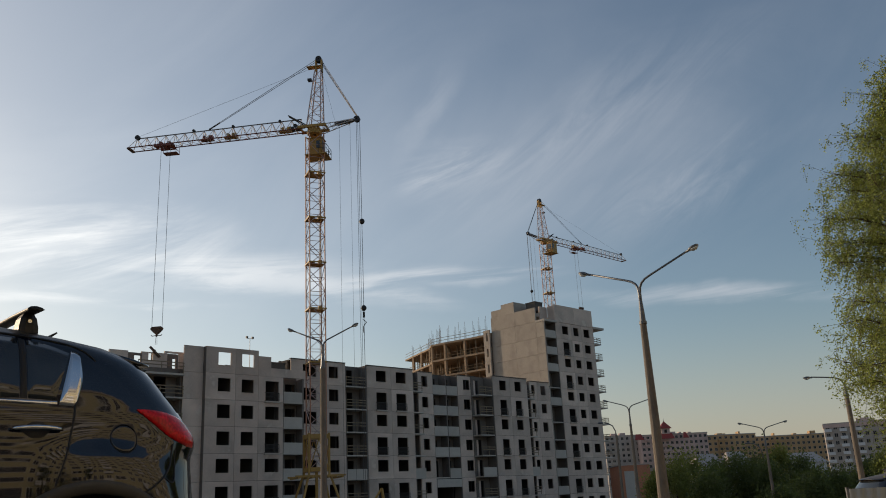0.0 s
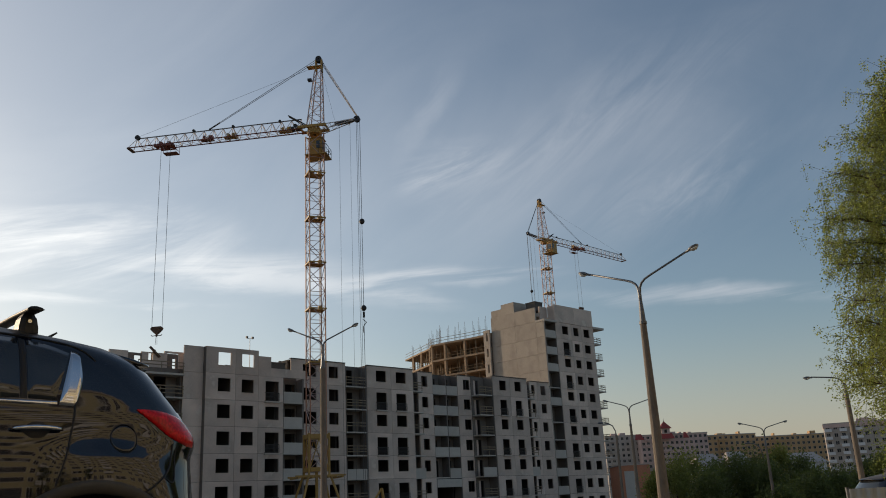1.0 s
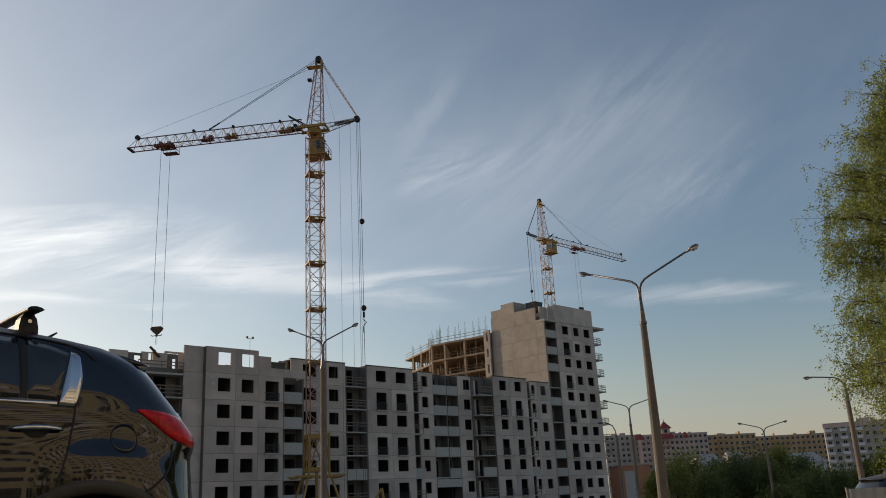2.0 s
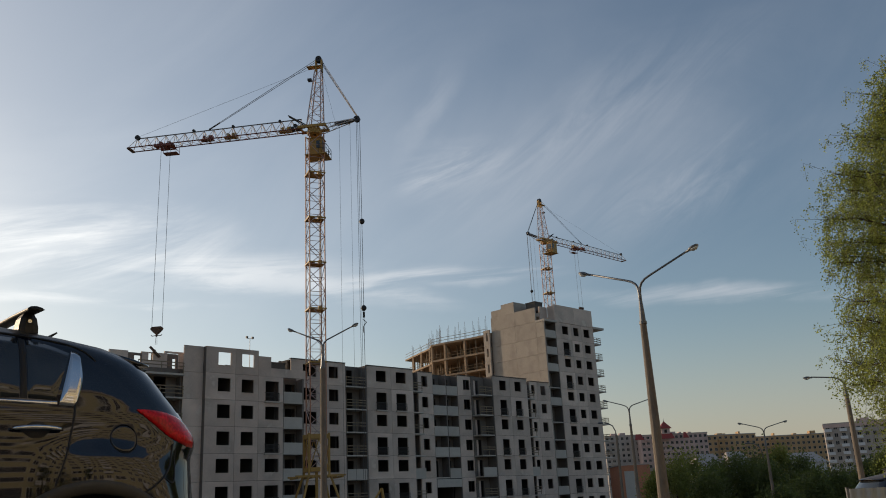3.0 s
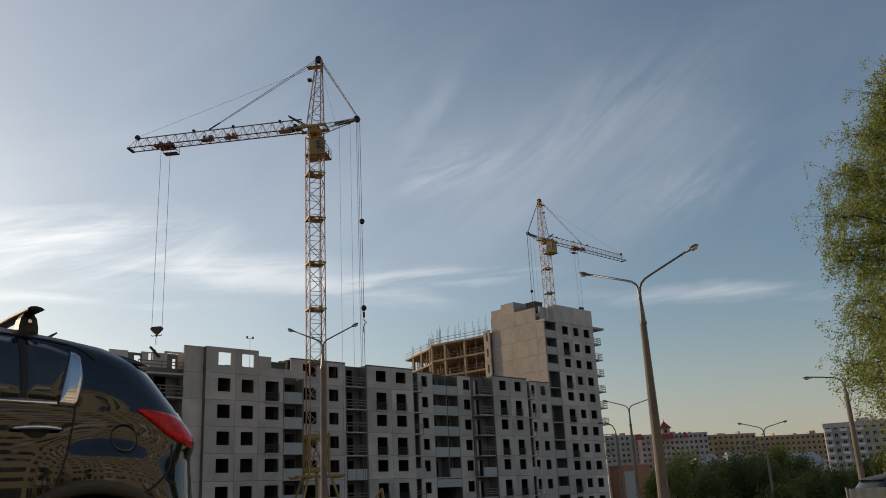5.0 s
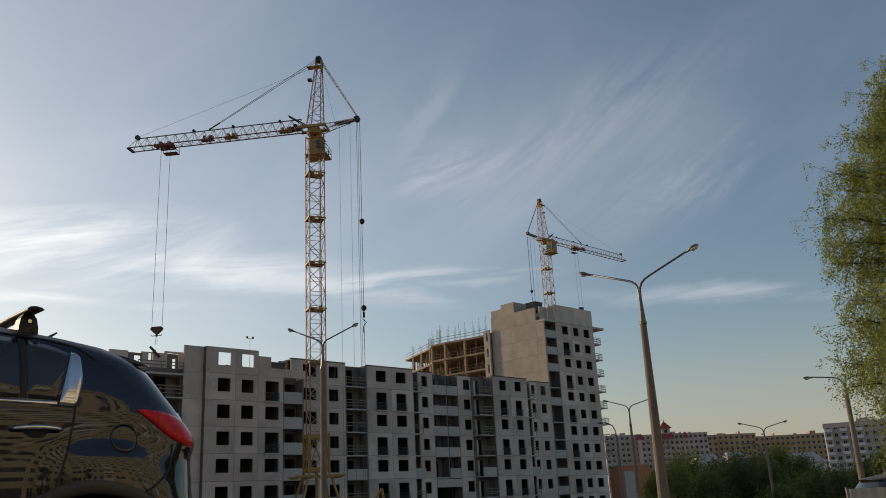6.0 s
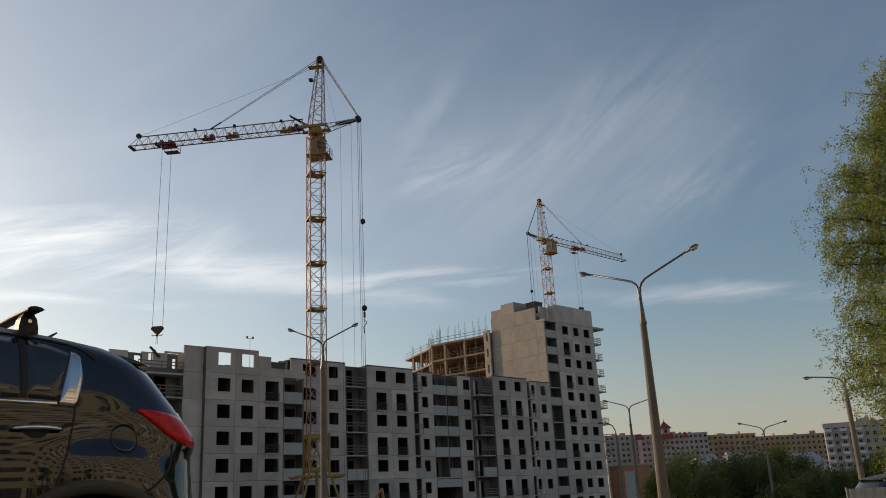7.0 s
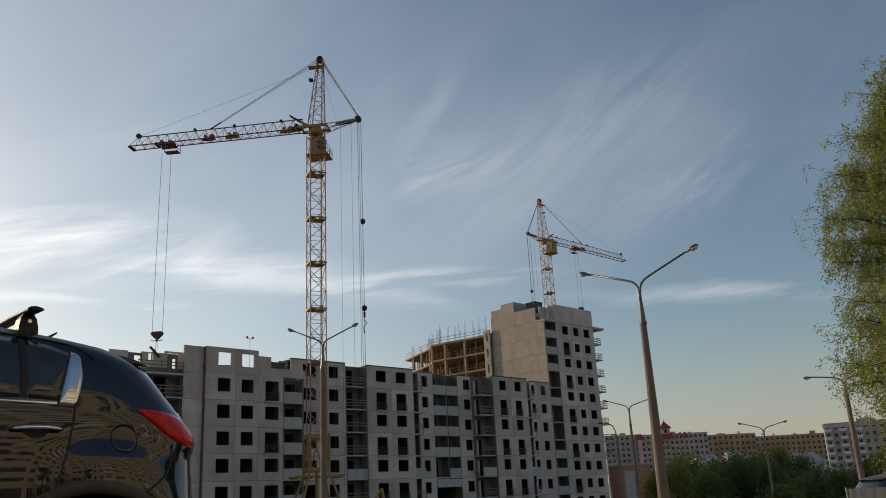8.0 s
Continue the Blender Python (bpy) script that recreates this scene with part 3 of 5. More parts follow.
def build_frame_house():
    """Cast concrete frame rising behind the tower's end wall."""
    corners = [(108.0, -100.9), (107.4, -105.7), (106.5, -110.0), (106.2, -113.4), (108.2, -116.0), (109.6, -120.0), (112.6, -128.0)]
    b = thing("concrete_frame_building", HOUSE_AT, "cast concrete frame with open floors, columns and timber edge boards", "building")
    base = 1.8
    P = [Vector((*house(s, u), 0)) for s, u in corners]
    inward = Vector((1, 0, 0))
    prop_rng = random.Random(12)
    for i in range(11):
        z = 28.9 - 2.95 * i
        s = Shape()
        ring = [p for p in P] + [p + inward * 11 for p in reversed(P)]
        n = len(ring)
        s.add([(p.x, p.y, z - 0.32) for p in ring] + [(p.x, p.y, z) for p in ring],
              [tuple(range(n - 1, -1, -1)), tuple(range(n, 2 * n))] + [(k, (k + 1) % n, n + (k + 1) % n, n + k) for k in range(n)])
        part("floor_slab", s, M["cast"], b, at=(0, 0, base))
        if i < 10:
            for a, c in zip(P, P[1:]):
                m = max(1, round((c - a).length / 4.6))
                for j in range(m):
                    q = a.lerp(c, (j + 0.06) / m) + inward * 0.35
                    part("column", _meshes.setdefault("col", Shape().box(-0.22, 0.22, -0.22, 0.22, 0, 2.63).mesh("column", M["cast"])), None, b, at=(q.x, q.y, z - 2.95 + base))
                    q2 = q + inward * 4.5
                    part("column", _meshes["col"], None, b, at=(q2.x, q2.y, z - 2.95 + base))
                    if i < 4:
                        for v in (0.33, 0.62, 0.85):
                            q3 = a.lerp(c, (j + v + prop_rng.uniform(-0.08, 0.08)) / m) + inward * prop_rng.uniform(0.5, 3.5)
                            part("timber_prop", _meshes.setdefault("prop", Shape().box(-0.08, 0.08, -0.08, 0.08, 0, 2.63).mesh("timber_prop", M["wood"])), None, b, at=(q3.x, q3.y, z - 2.95 + base))
            back = Shape()
            for a, c in zip(P, P[1:]):
                d = inward * 7.5
                back.add([a + d, c + d, c + d + inward * 0.2, a + d + inward * 0.2] + [p + Vector((0, 0, 2.62)) for p in (a + d, c + d, c + d + inward * 0.2, a + d + inward * 0.2)],
                         [(3, 2, 1, 0), (4, 5, 6, 7), (0, 1, 5, 4), (1, 2, 6, 5), (2, 3, 7, 6), (3, 0, 4, 7)])
            # dark inner colour stands for the shade deep in the floors
            part("back_wall", back, M["inner"], b, at=(0, 0, z - 2.95 + base))
        for a, c in zip(P, P[1:]):
            r = Shape()
            for zz in ((0.45, 0.95) if i else (0.5, 1.0)):
                r.tube(a + inward * 0.12 + Vector((0, 0, z + zz)), c + inward * 0.12 + Vector((0, 0, z + zz)), 0.04, n=4)
            part("edge_rail", r, M["wood"], b, at=(0, 0, base))
    rng = random.Random(8)
    for a, c in zip(P, P[1:]):
        for j in range(3):
            q = a.lerp(c, 0.12 + 0.33 * j) + inward * rng.uniform(0.4, 2.5)
            r = Shape()
            for dx, dy in ((0, 0), (0.22, 0), (0, 0.22), (0.22, 0.22)):
                r.tube((dx, dy, 0), (dx + 0.02, dy, rng.uniform(1.6, 3.6)), 0.022, n=4)
            part("starter_bars", r, M["rust"], b, at=(q.x, q.y, 28.9 + base))
    core = Shape().box(6, 10.5, 0, 12, -1.8, 28.6)
    part("core_wall", core, M["cast"], b, at=(P[0].x, P[0].y + 1, base))
    return b


build_frame_house()


# ---- tower cranes ----
def lattice(s, c0, c1, w0, w1, bays, r_leg, r_brace, n=4, net=None):
    """A square lattice mast from c0 to c1 with half widths w0, w1. net takes the bracing."""
    net = net or s
    c0, c1 = Vector(c0), Vector(c1)
    sign = ((-1, -1), (1, -1), (1, 1), (-1, 1))

    def node(i, k):
        t = i / bays
        w = w0 + (w1 - w0) * t
        return c0.lerp(c1, t) + Vector((sign[k][0] * w, sign[k][1] * w, 0))
    for k in range(4):
        s.tube(node(0, k), node(bays, k), r_leg, n=n)
        for i in range(bays):
            j = (k + 1) % 4
            a, c = (k, j) if (i + k) % 2 else (j, k)
            net.tube(node(i, a), node(i + 1, c), r_brace, n=n, cap=False)
            net.tube(node(i, k), node(i, j), r_brace * 0.85, n=n, cap=False)


def tower_crane(at, z0, pivot, platforms, turn, tower_turn, label, hook_z, trolley_x, tower_mat, reach, cab_out=0.0):
    """Origin at the foot of the tower; pivot and other heights are counted from there. The jib points along +x after the turn."""
    c = thing("tower_crane", at, label, "crane", "tower cranes")
    R = Matrix.Rotation(radians(tower_turn), 4, "Z")
    s = Shape()
    net = Shape()
    lattice(s, (0, 0, 6.0), (0, 0, pivot - 0.6), 0.82, 0.82, round((pivot - 6.6) / 1.5), 0.075, 0.036, net=net)
    tower = part("tower", s, M[tower_mat], c, "orange painted lattice tower", at=R)
    part("bracing", net, M["faded"], tower, "faded pinkish bracing")
    lad = Shape()
    for y in (-0.2, 0.2):
        lad.tube((0.5, y, 6), (0.5, y, pivot - 1), 0.03, n=4)
    for i in range(int((pivot - 7) / 0.6)):
        lad.tube((0.5, -0.2, 6 + i * 0.6), (0.5, 0.2, 6 + i * 0.6), 0.02, n=4, cap=False)
    part("ladder", lad, M["yellow"], c, at=R)
    for i, z in enumerate(platforms):
        p = Shape().box(-0.82, 0.82, -0.25, 0.82, 0, 0.05).box(-0.82, -0.2, -0.82, -0.25, 0, 0.05)
        p.box(-0.94, 0.94, -0.94, -0.85, -0.06, 0.08).box(-0.94, 0.94, 0.85, 0.94, -0.06, 0.08)
        p.box(-0.94, -0.85, -0.85, 0.85, -0.06, 0.08).box(0.85, 0.94, -0.85, 0.85, -0.06, 0.08)
        p.box(0.35, 0.75, 0.0, 0.4, 0.06, 0.5)
        part("platform", p, M["yellow"], c, at=R @ Matrix.Translation((0, 0, z)))
    # portal cage and base
    Q = 1.02
    for x in (-Q, Q):
        for y in (-Q, Q):
            part("cage_post", Shape().box(x - 0.09, x + 0.09, y - 0.09, y + 0.09, 5.6, 9.7), M["yellow"], c, at=R)
    for z in (6.2, 9.4):
        for y in (-Q, Q):
            part("cage_beam", Shape().box(-Q + 0.12, Q - 0.12, y - 0.09, y + 0.09, z - 0.2, z + 0.2), M["yellow"], c, at=R)
            part("cage_beam", Shape().box(y - 0.09, y + 0.09, -Q + 0.12, Q - 0.12, z - 0.2, z + 0.2), M["yellow"], c, at=R)
    for y in (-Q, Q):
        for x in (-Q + 0.1, Q - 0.1):
            part("cage_brace", Shape().tube((x, y, 6.3), (0, y, 9.2), 0.06, n=4), M["yellow"], c, at=R)
            part("cage_brace", Shape().tube((y, x, 6.3), (y, 0, 9.2), 0.06, n=4), M["yellow"], c, at=R)
    for y in (-1.6, 1.6):
        part("deck_beam", Shape().box(-2.5, 2.5, y - 0.09, y + 0.09, 5.5, 5.66), M["yellow"], c, at=R)
    for x in (-2.2, -0.8, 0.8, 2.2):
        part("deck_beam", Shape().box(x - 0.08, x + 0.08, -1.69, 1.69, 5.35, 5.5), M["yellow"], c, at=R)
    for k, (x, y) in enumerate(((1, 1), (1, -1), (-1, 1), (-1, -1))):
        part("leg", Shape().tube((1.1 * x, 1.1 * y, 5.6), (2.5 * x, 2.5 * y, 0.9), 0.12, 0.10, n=8).box(2.5 * x - 0.5, 2.5 * x + 0.5, 2.5 * y - 0.3, 2.5 * y + 0.3, 0.05, 0.9),
             M["yellow"], c, at=R)
    b = Shape().box(-3.3, 3.3, -3.2, -2.8, 0.6, 1.1).box(-3.3, 3.3, 2.8, 3.2, 0.6, 1.1).box(-3.2, -2.8, -2.8, 2.8, 0.6, 1.1).box(2.8, 3.2, -2.8, 2.8, 0.6, 1.1)
    b.box(-0.12, 0.12, -0.12, 0.12, 1.0, 6.2)
    part("undercarriage", b, M["yellow"], c, at=R)

    S = Matrix.Translation((0, 0, pivot)) @ Matrix.Rotation(radians(turn), 4, "Z")
    # slewing head with the mast that carries the stays
    h = Shape().turned([(0.2, -0.62), (0.82, -0.6), (0.88, -0.35), (0.8, -0.3), (0.8, -0.02), (0.3, 0.0)], n=16)
    mast = Shape()
    lattice(mast, (-0.1, 0, 0.3), (-0.5, 0, 7.2), 0.78, 0.36, 6, 0.07, 0.035)
    head = part("slewing_head", h, M["yellow"], c, "yellow slewing ring", at=S)
    for y in (-0.8, 0.8):
        part("head_beam", Shape().box(-1.5, 1.7, y - 0.09, y + 0.09, 0.0, 0.3), M["yellow"], head)
    for x in (-1.4, -0.5, 0.6, 1.5):
        part("cross_beam", Shape().box(x - 0.08, x + 0.08, -0.71, 0.71, 0.04, 0.26), M["yellow"], head)
    for x0, x1 in ((-0.95, -0.8), (-0.3, -0.16)):
        part("pulley_cheek", Shape().box(x0, x1, -0.3, 0.3, 7.15, 8.6), M["yellow"], head)
    part("mast_platform", Shape().box(-0.9, 0.8, -0.4, 0.4, 7.75, 7.81), M["yellow"], head)
    part("mast_lamp", Shape().box(0.3, 0.75, -0.25, 0.25, 6.1, 6.35), M["dark"], head)
    pul = Shape()
    for y in (-0.22, 0.22):
        pul.add(*wheel((-0.55, y, 8.7), 0.36, 0.16))
    part("top_pulley", pul, M["dark"], head)
    part("head_mast", mast, M["faded"], head, "faded pinkish lattice mast")
    Y = -cab_out
    cab = Shape()
    rings = [[(-0.8 + a, Y - 1.4, z), (0.75, Y - 1.4, z), (0.75, Y - 0.1, z), (-0.8 + a, Y - 0.1, z)] for a, z in ((0.25, -3.05), (0.0, -2.5), (0.0, -1.1), (0.08, -0.95))]
    cab.loft(rings)
    cab.box(-1.5, 0.95, Y - 1.55, Y + 0.65, -3.2, -3.1).box(-0.9, 0.85, Y - 1.5, Y, -0.95, -0.88)
    cabin = part("cabin", cab, M["yellow"], head, "yellow operator cabin")
    for y in (Y - 0.1, Y - 1.43):
        for x0, x1 in ((-0.6, -0.15),):
            part("cabin_window", Shape().box(x0, x1, y, y + 0.03, -2.15, -1.3), M["window"], cabin)
    part("cabin_window", Shape().box(-0.83, -0.8, Y - 1.2, Y - 0.3, -2.3, -1.25), M["window"], cabin)
    rail = Shape()
    for x, y in ((-1.48, -1.53), (-1.15, -1.53), (-1.48, 0.62), (-1.15, 0.62), (-1.48, -0.5), (-0.6, 0.62)):
        rail.box(x, x + 0.04, Y + y, Y + y + 0.04, -3.1, -2.05)
    for z in (-2.1, -2.55):
        rail.box(-1.48, -1.44, Y - 1.53, Y + 0.66, z, z + 0.04).box(-1.44, -0.56, Y + 0.62, Y + 0.66, z, z + 0.04).box(-1.44, -0.82, Y - 1.53, Y - 1.49, z, z + 0.04)
    part("cabin_rail", rail, M["dark"], cabin)
    wind = Shape().box(1.6, 2.6, -0.4, 0.4, 0.2, 0.5)
    wind.tube((2.1, -0.5, 0.55), (2.1, 0.5, 0.55), 0.22, n=12)
    part("winch", wind, M["dark"], head)
    # counter jib
    cj = Shape()
    for y in (-0.6, 0.6):
        cj.tube((-0.8, y, 0.3), (-4.7, y * 0.35, 0.72), 0.055, n=4).tube((-0.8, y, -0.35), (-4.5, y * 0.35, 0.6), 0.055, n=4)
        cj.tube((-1.9, y * 0.82, 0.4), (-2.0, y * 0.8, 0.0), 0.03, n=4).tube((-2.9, y * 0.66, 0.5), (-2.0, y * 0.8, 0.0), 0.03, n=4)
    for i in range(4):
        x = -1.2 - i * 0.85
        cj.tube((x, -0.55, 0.34), (x - 0.7, 0.45, 0.48), 0.03, n=4)
    cjo = part("counter_jib", cj, M["white_paint"], c, "worn counter jib with a dark pulley", at=S)
    part("tail_beam", Shape().loft([[(x, -w, z - t), (x, w, z - t), (x, w, z + t), (x, -w, z + t)] for x, w, z, t in ((-2.3, 0.16, 0.44, 0.10), (-2.7, 0.2, 0.47, 0.19), (-4.1, 0.2, 0.62, 0.17), (-4.7, 0.15, 0.72, 0.10))]), M["dark"], cjo)
    part("end_pulley", Shape().add(*wheel((-4.85, 0, 0.75), 0.36, 0.4)), M["dark"], cjo)
    # jib: one top chord, two bottom chords
    L, hgt, hw = reach, 1.45, 0.62
    j = Shape()
    top_end = L - 0.7
    low_chords = [Shape().tube((0.9, y, 0.05), (L, y, -0.05), 0.075, n=4) for y in (-hw, hw)]
    dark = Shape().tube((1.5, 0, hgt), (top_end, 0, hgt - 0.2), 0.07, n=5)
    N = 17
    for i in range(N):
        x0, x1 = 1.5 + (top_end - 1.5) * i / N, 1.5 + (top_end - 1.5) * (i + 1) / N
        zt0, zt1 = hgt - 0.2 * i / N, hgt - 0.2 * (i + 1) / N
        xm = (x0 + x1) / 2
        for y in (-hw, hw):
            j.tube((x0, 0, zt0), (xm, y, 0), 0.04, n=4, cap=False).tube((xm, y, 0), (x1, 0, zt1), 0.04, n=4, cap=False)
        j.tube((xm, -hw, 0), (xm, hw, 0), 0.035, n=4, cap=False)
        if i < N - 1:
            j.tube((xm, -hw, 0), (xm + (x1 - x0), hw, 0), 0.03, n=4, cap=False)
    for y in (-hw, hw):
        j.tube((top_end, 0, hgt - 0.2), (L + 0.1, y, -0.05), 0.05, n=4)
    jib = part("jib", j, M["white_paint"], c, "worn white lattice jib", at=S)
    part("top_chord", dark, M["lampmetal"], jib)
    for q in low_chords:
        part("bottom_chord", q, M["red_paint"], jib, "dark red bottom chord")
    part("end_plate", Shape().box(L - 0.15, L + 0.2, -hw - 0.05, hw + 0.05, -0.16, 0.0), M["rust"], jib)
    for x, r in ((top_end, 0.3), (4.0, 0.17), (9.5, 0.17), (14.2, 0.17)):
        part("rope_pulley", Shape().add(*wheel((x, 0, hgt + 0.02 - 0.08 * (r > 0.2)), r, 0.3)), M["dark"], jib)
    for x, m in ((2.6, "yellow"), (9.0, "yellow"), (11.8, "red_paint")):
        wb = Shape().box(x, x + 1.5, -0.3, 0.3, 0.06, 0.22).box(x + 0.1, x + 0.55, -0.25, 0.25, 0.22, 0.62).tube((x + 1.0, -0.32, 0.42), (x + 1.0, 0.32, 0.42), 0.2, n=10)
        part("winch_box", wb, M[m], jib)
    br = Shape().tube((0.7, -0.4, 0.4), (3.0, -0.2, hgt + 0.55), 0.07, n=4).tube((0.7, 0.4, 0.4), (3.0, 0.2, hgt + 0.55), 0.07, n=4).tube((3.0, 0, hgt + 0.55), (2.2, 0, hgt), 0.05, n=4)
    part("jib_bracket", br, M["dark"], jib)
    t = Shape().box(-0.9, 0.9, -0.72, -0.6, -0.26, -0.12).box(-0.9, 0.9, 0.6, 0.72, -0.26, -0.12).box(-0.2, 0.2, -0.6, 0.6, -0.26, -0.12)
    for x in (-0.7, 0.7):
        for y in (-hw, hw):
            t.add(*wheel((x, y, -0.12), 0.18, 0.12))
    t.box(-0.95, 0.3, -0.35, 0.35, -0.12, 0.14).box(0.45, 0.75, -0.3, 0.3, -0.12, 0.5).box(-0.6, -0.2, -0.25, 0.25, 0.14, 0.42)
    t.tube((1.15, -0.4, 0.05), (1.15, 0.4, 0.05), 0.2, n=10)
    t.box(-1.5, 0.1, -0.45, 0.45, -1.1, -1.04)
    for x in (-1.45, 0.05):
        for y in (-0.42, 0.42):
            t.tube((x, y, -1.1), (x, y, -0.2), 0.025, n=4)
    t.box(-1.47, -1.43, -0.55, 0.55, -0.75, -0.7)
    part("trolley", t, M["red_paint"], jib, "rusty trolley with a hanging cradle", at=(trolley_x, 0, 0))
    # hoist ropes and hook of the jib
    hk = Shape()
    span = 0.58
    Z = pivot - hook_z
    for x, y in ((-span, 0), (span, 0)):
        hk.tube((x, y, 0), (x * 0.95, y, Z - 0.4), 0.022, n=4)
    ropes = part("hoist_ropes", hk, M["cable"], c, "thin steel hoist ropes", at=S @ Matrix.Translation((trolley_x, 0, -Z)))
    kb = Shape()
    for y in (-0.16, -0.08, 0.0, 0.08, 0.16):
        kb.loft([[(0.66 * w, y - 0.03, z), (0.66 * w, y + 0.03, z), (-0.66 * w, y + 0.03, z), (-0.66 * w, y - 0.03, z)] for w, z in ((0.75, 0.24), (1.0, 0.08), (0.95, -0.08), (0.3, -0.5), (0.12, -0.58))])
    kb.box(-0.5, 0.5, -0.22, 0.22, 0.0, 0.1)
    kb.tube((0, 0, -0.55), (0, 0, -0.85), 0.12, 0.08, n=8)
    kb.path([(-0.62, 0, -0.62), (-0.5, 0, -0.74), (0.0, 0, -0.7), (0.5, 0, -0.74), (0.62, 0, -0.62)], 0.045, 6)
    kb.tube((-0.05, 0, -0.8), (-0.1, 0, -1.7), 0.02, n=4).tube((0.05, 0, -0.8), (0.1, 0, -1.7), 0.02, n=4)
    block = part("hook_block", kb, M["rust"], c, "dark hook block", at=S @ Matrix.Translation((trolley_x, 0, -Z)))
    # stays
    st = Shape()
    for y in (-0.18, 0.18):
        st.tube((-0.55, y, 8.8), (12.4, y * 0.4, hgt - 0.05), 0.035, n=4)
    st.tube((-0.4, 0, 7.9), (top_end, 0, hgt), 0.016, n=4)
    st.tube((12.4, 0, hgt), (11.1, 0, hgt + 0.72), 0.07, n=5)
    part("jib_stay", st, M["cable"], c, at=S)
    bs = Shape()
    for y in (-0.2, 0.0, 0.2):
        bs.tube((-0.55 + y, y, 8.9 + 0.6 * y), (-4.85 + 0.6 * y, y, 1.1 + 0.4 * y), 0.032, n=4)
    bs.tube((-0.7, 0, 8.0), (-2.3, 0, 0.9), 0.012, n=4)
    part("back_stay", bs, M["cable"], c, at=S)
    # ropes and weights hanging from the counter jib
    for y, z1, r in ((-0.35, -(pivot - 2), 0.022), (0.35, -(pivot - 2), 0.022), (0.0, -(pivot - 2), 0.03)):
        part("counter_rope", Shape().tube((-5.15 + (0.3 if y else 0), y, 0.6), (-5.15 + (0.3 if y else 0), y, z1), r, n=4), M["cable"], c, at=S)
    part("tail_rope", Shape().tube((-2.9, 0.3, 0.4), (-2.9, 0.3, -(pivot - 3)), 0.014, n=4), M["cable"], c, at=S)
    part("tail_rope", Shape().tube((-4.1, 0.2, 0.6), (-4.1, 0.2, -(pivot - 3)), 0.014, n=4), M["cable"], c, at=S)
    for dz in (-11.3, -20.8):
        k = Shape().turned([(0.03, -0.36), (0.24, -0.2), (0.31, 0.0), (0.24, 0.2), (0.03, 0.34)], n=12)
        if dz < -15:
            k.box(-0.1, 0.1, -0.06, 0.06, -1.0, -0.4).path([(0.1, 0, -1.2), (-0.25, 0, -1.5), (0.1, 0, -2.0), (0.05, 0, -2.6)], 0.045, 6)
        part("pulley_block", k, M["dark"], c, at=S @ Matrix.Translation((-5.15, 0, dz)))
    return c, jib, ropes, block, S


def wheel(center, r, width, n=14):
    """A grooved disc that turns about y."""
    c = Vector(center)
    prof = [(r * 0.2, -width / 2), (r, -width / 2), (r * 0.86, 0), (r, width / 2), (r * 0.2, width / 2)]
    vs = [c + Vector((q * math.cos(2 * math.pi * k / n), y, q * math.sin(2 * math.pi * k / n))) for q, y in prof for k in range(n)]
    fs = [(i * n + k, (i + 1) * n + k, (i + 1) * n + (k + 1) % n, i * n + (k + 1) % n) for i in range(len(prof) - 1) for k in range(n)]
    return vs, fs


CRANE_AT = pose(-13.63, 86.0, -1.8)
near_crane = tower_crane(CRANE_AT, -1.8, 43.0, (37.6, 32.4, 27.4, 22.4, 16.8), 172.7, 24,
                         "tall yellow and orange lattice tower crane beside the block", 21.73, 17.5, "orange", 21.7)
far_crane = tower_crane(pose(20.80, 165.0, -3.0), -3.0, 54.00, (48.0, 42.9, 37.7), 43.0, 20,
                        "yellow lattice tower crane behind the tall part of the block", 41.0, 10.0, "orange", 27.0, 1.1)


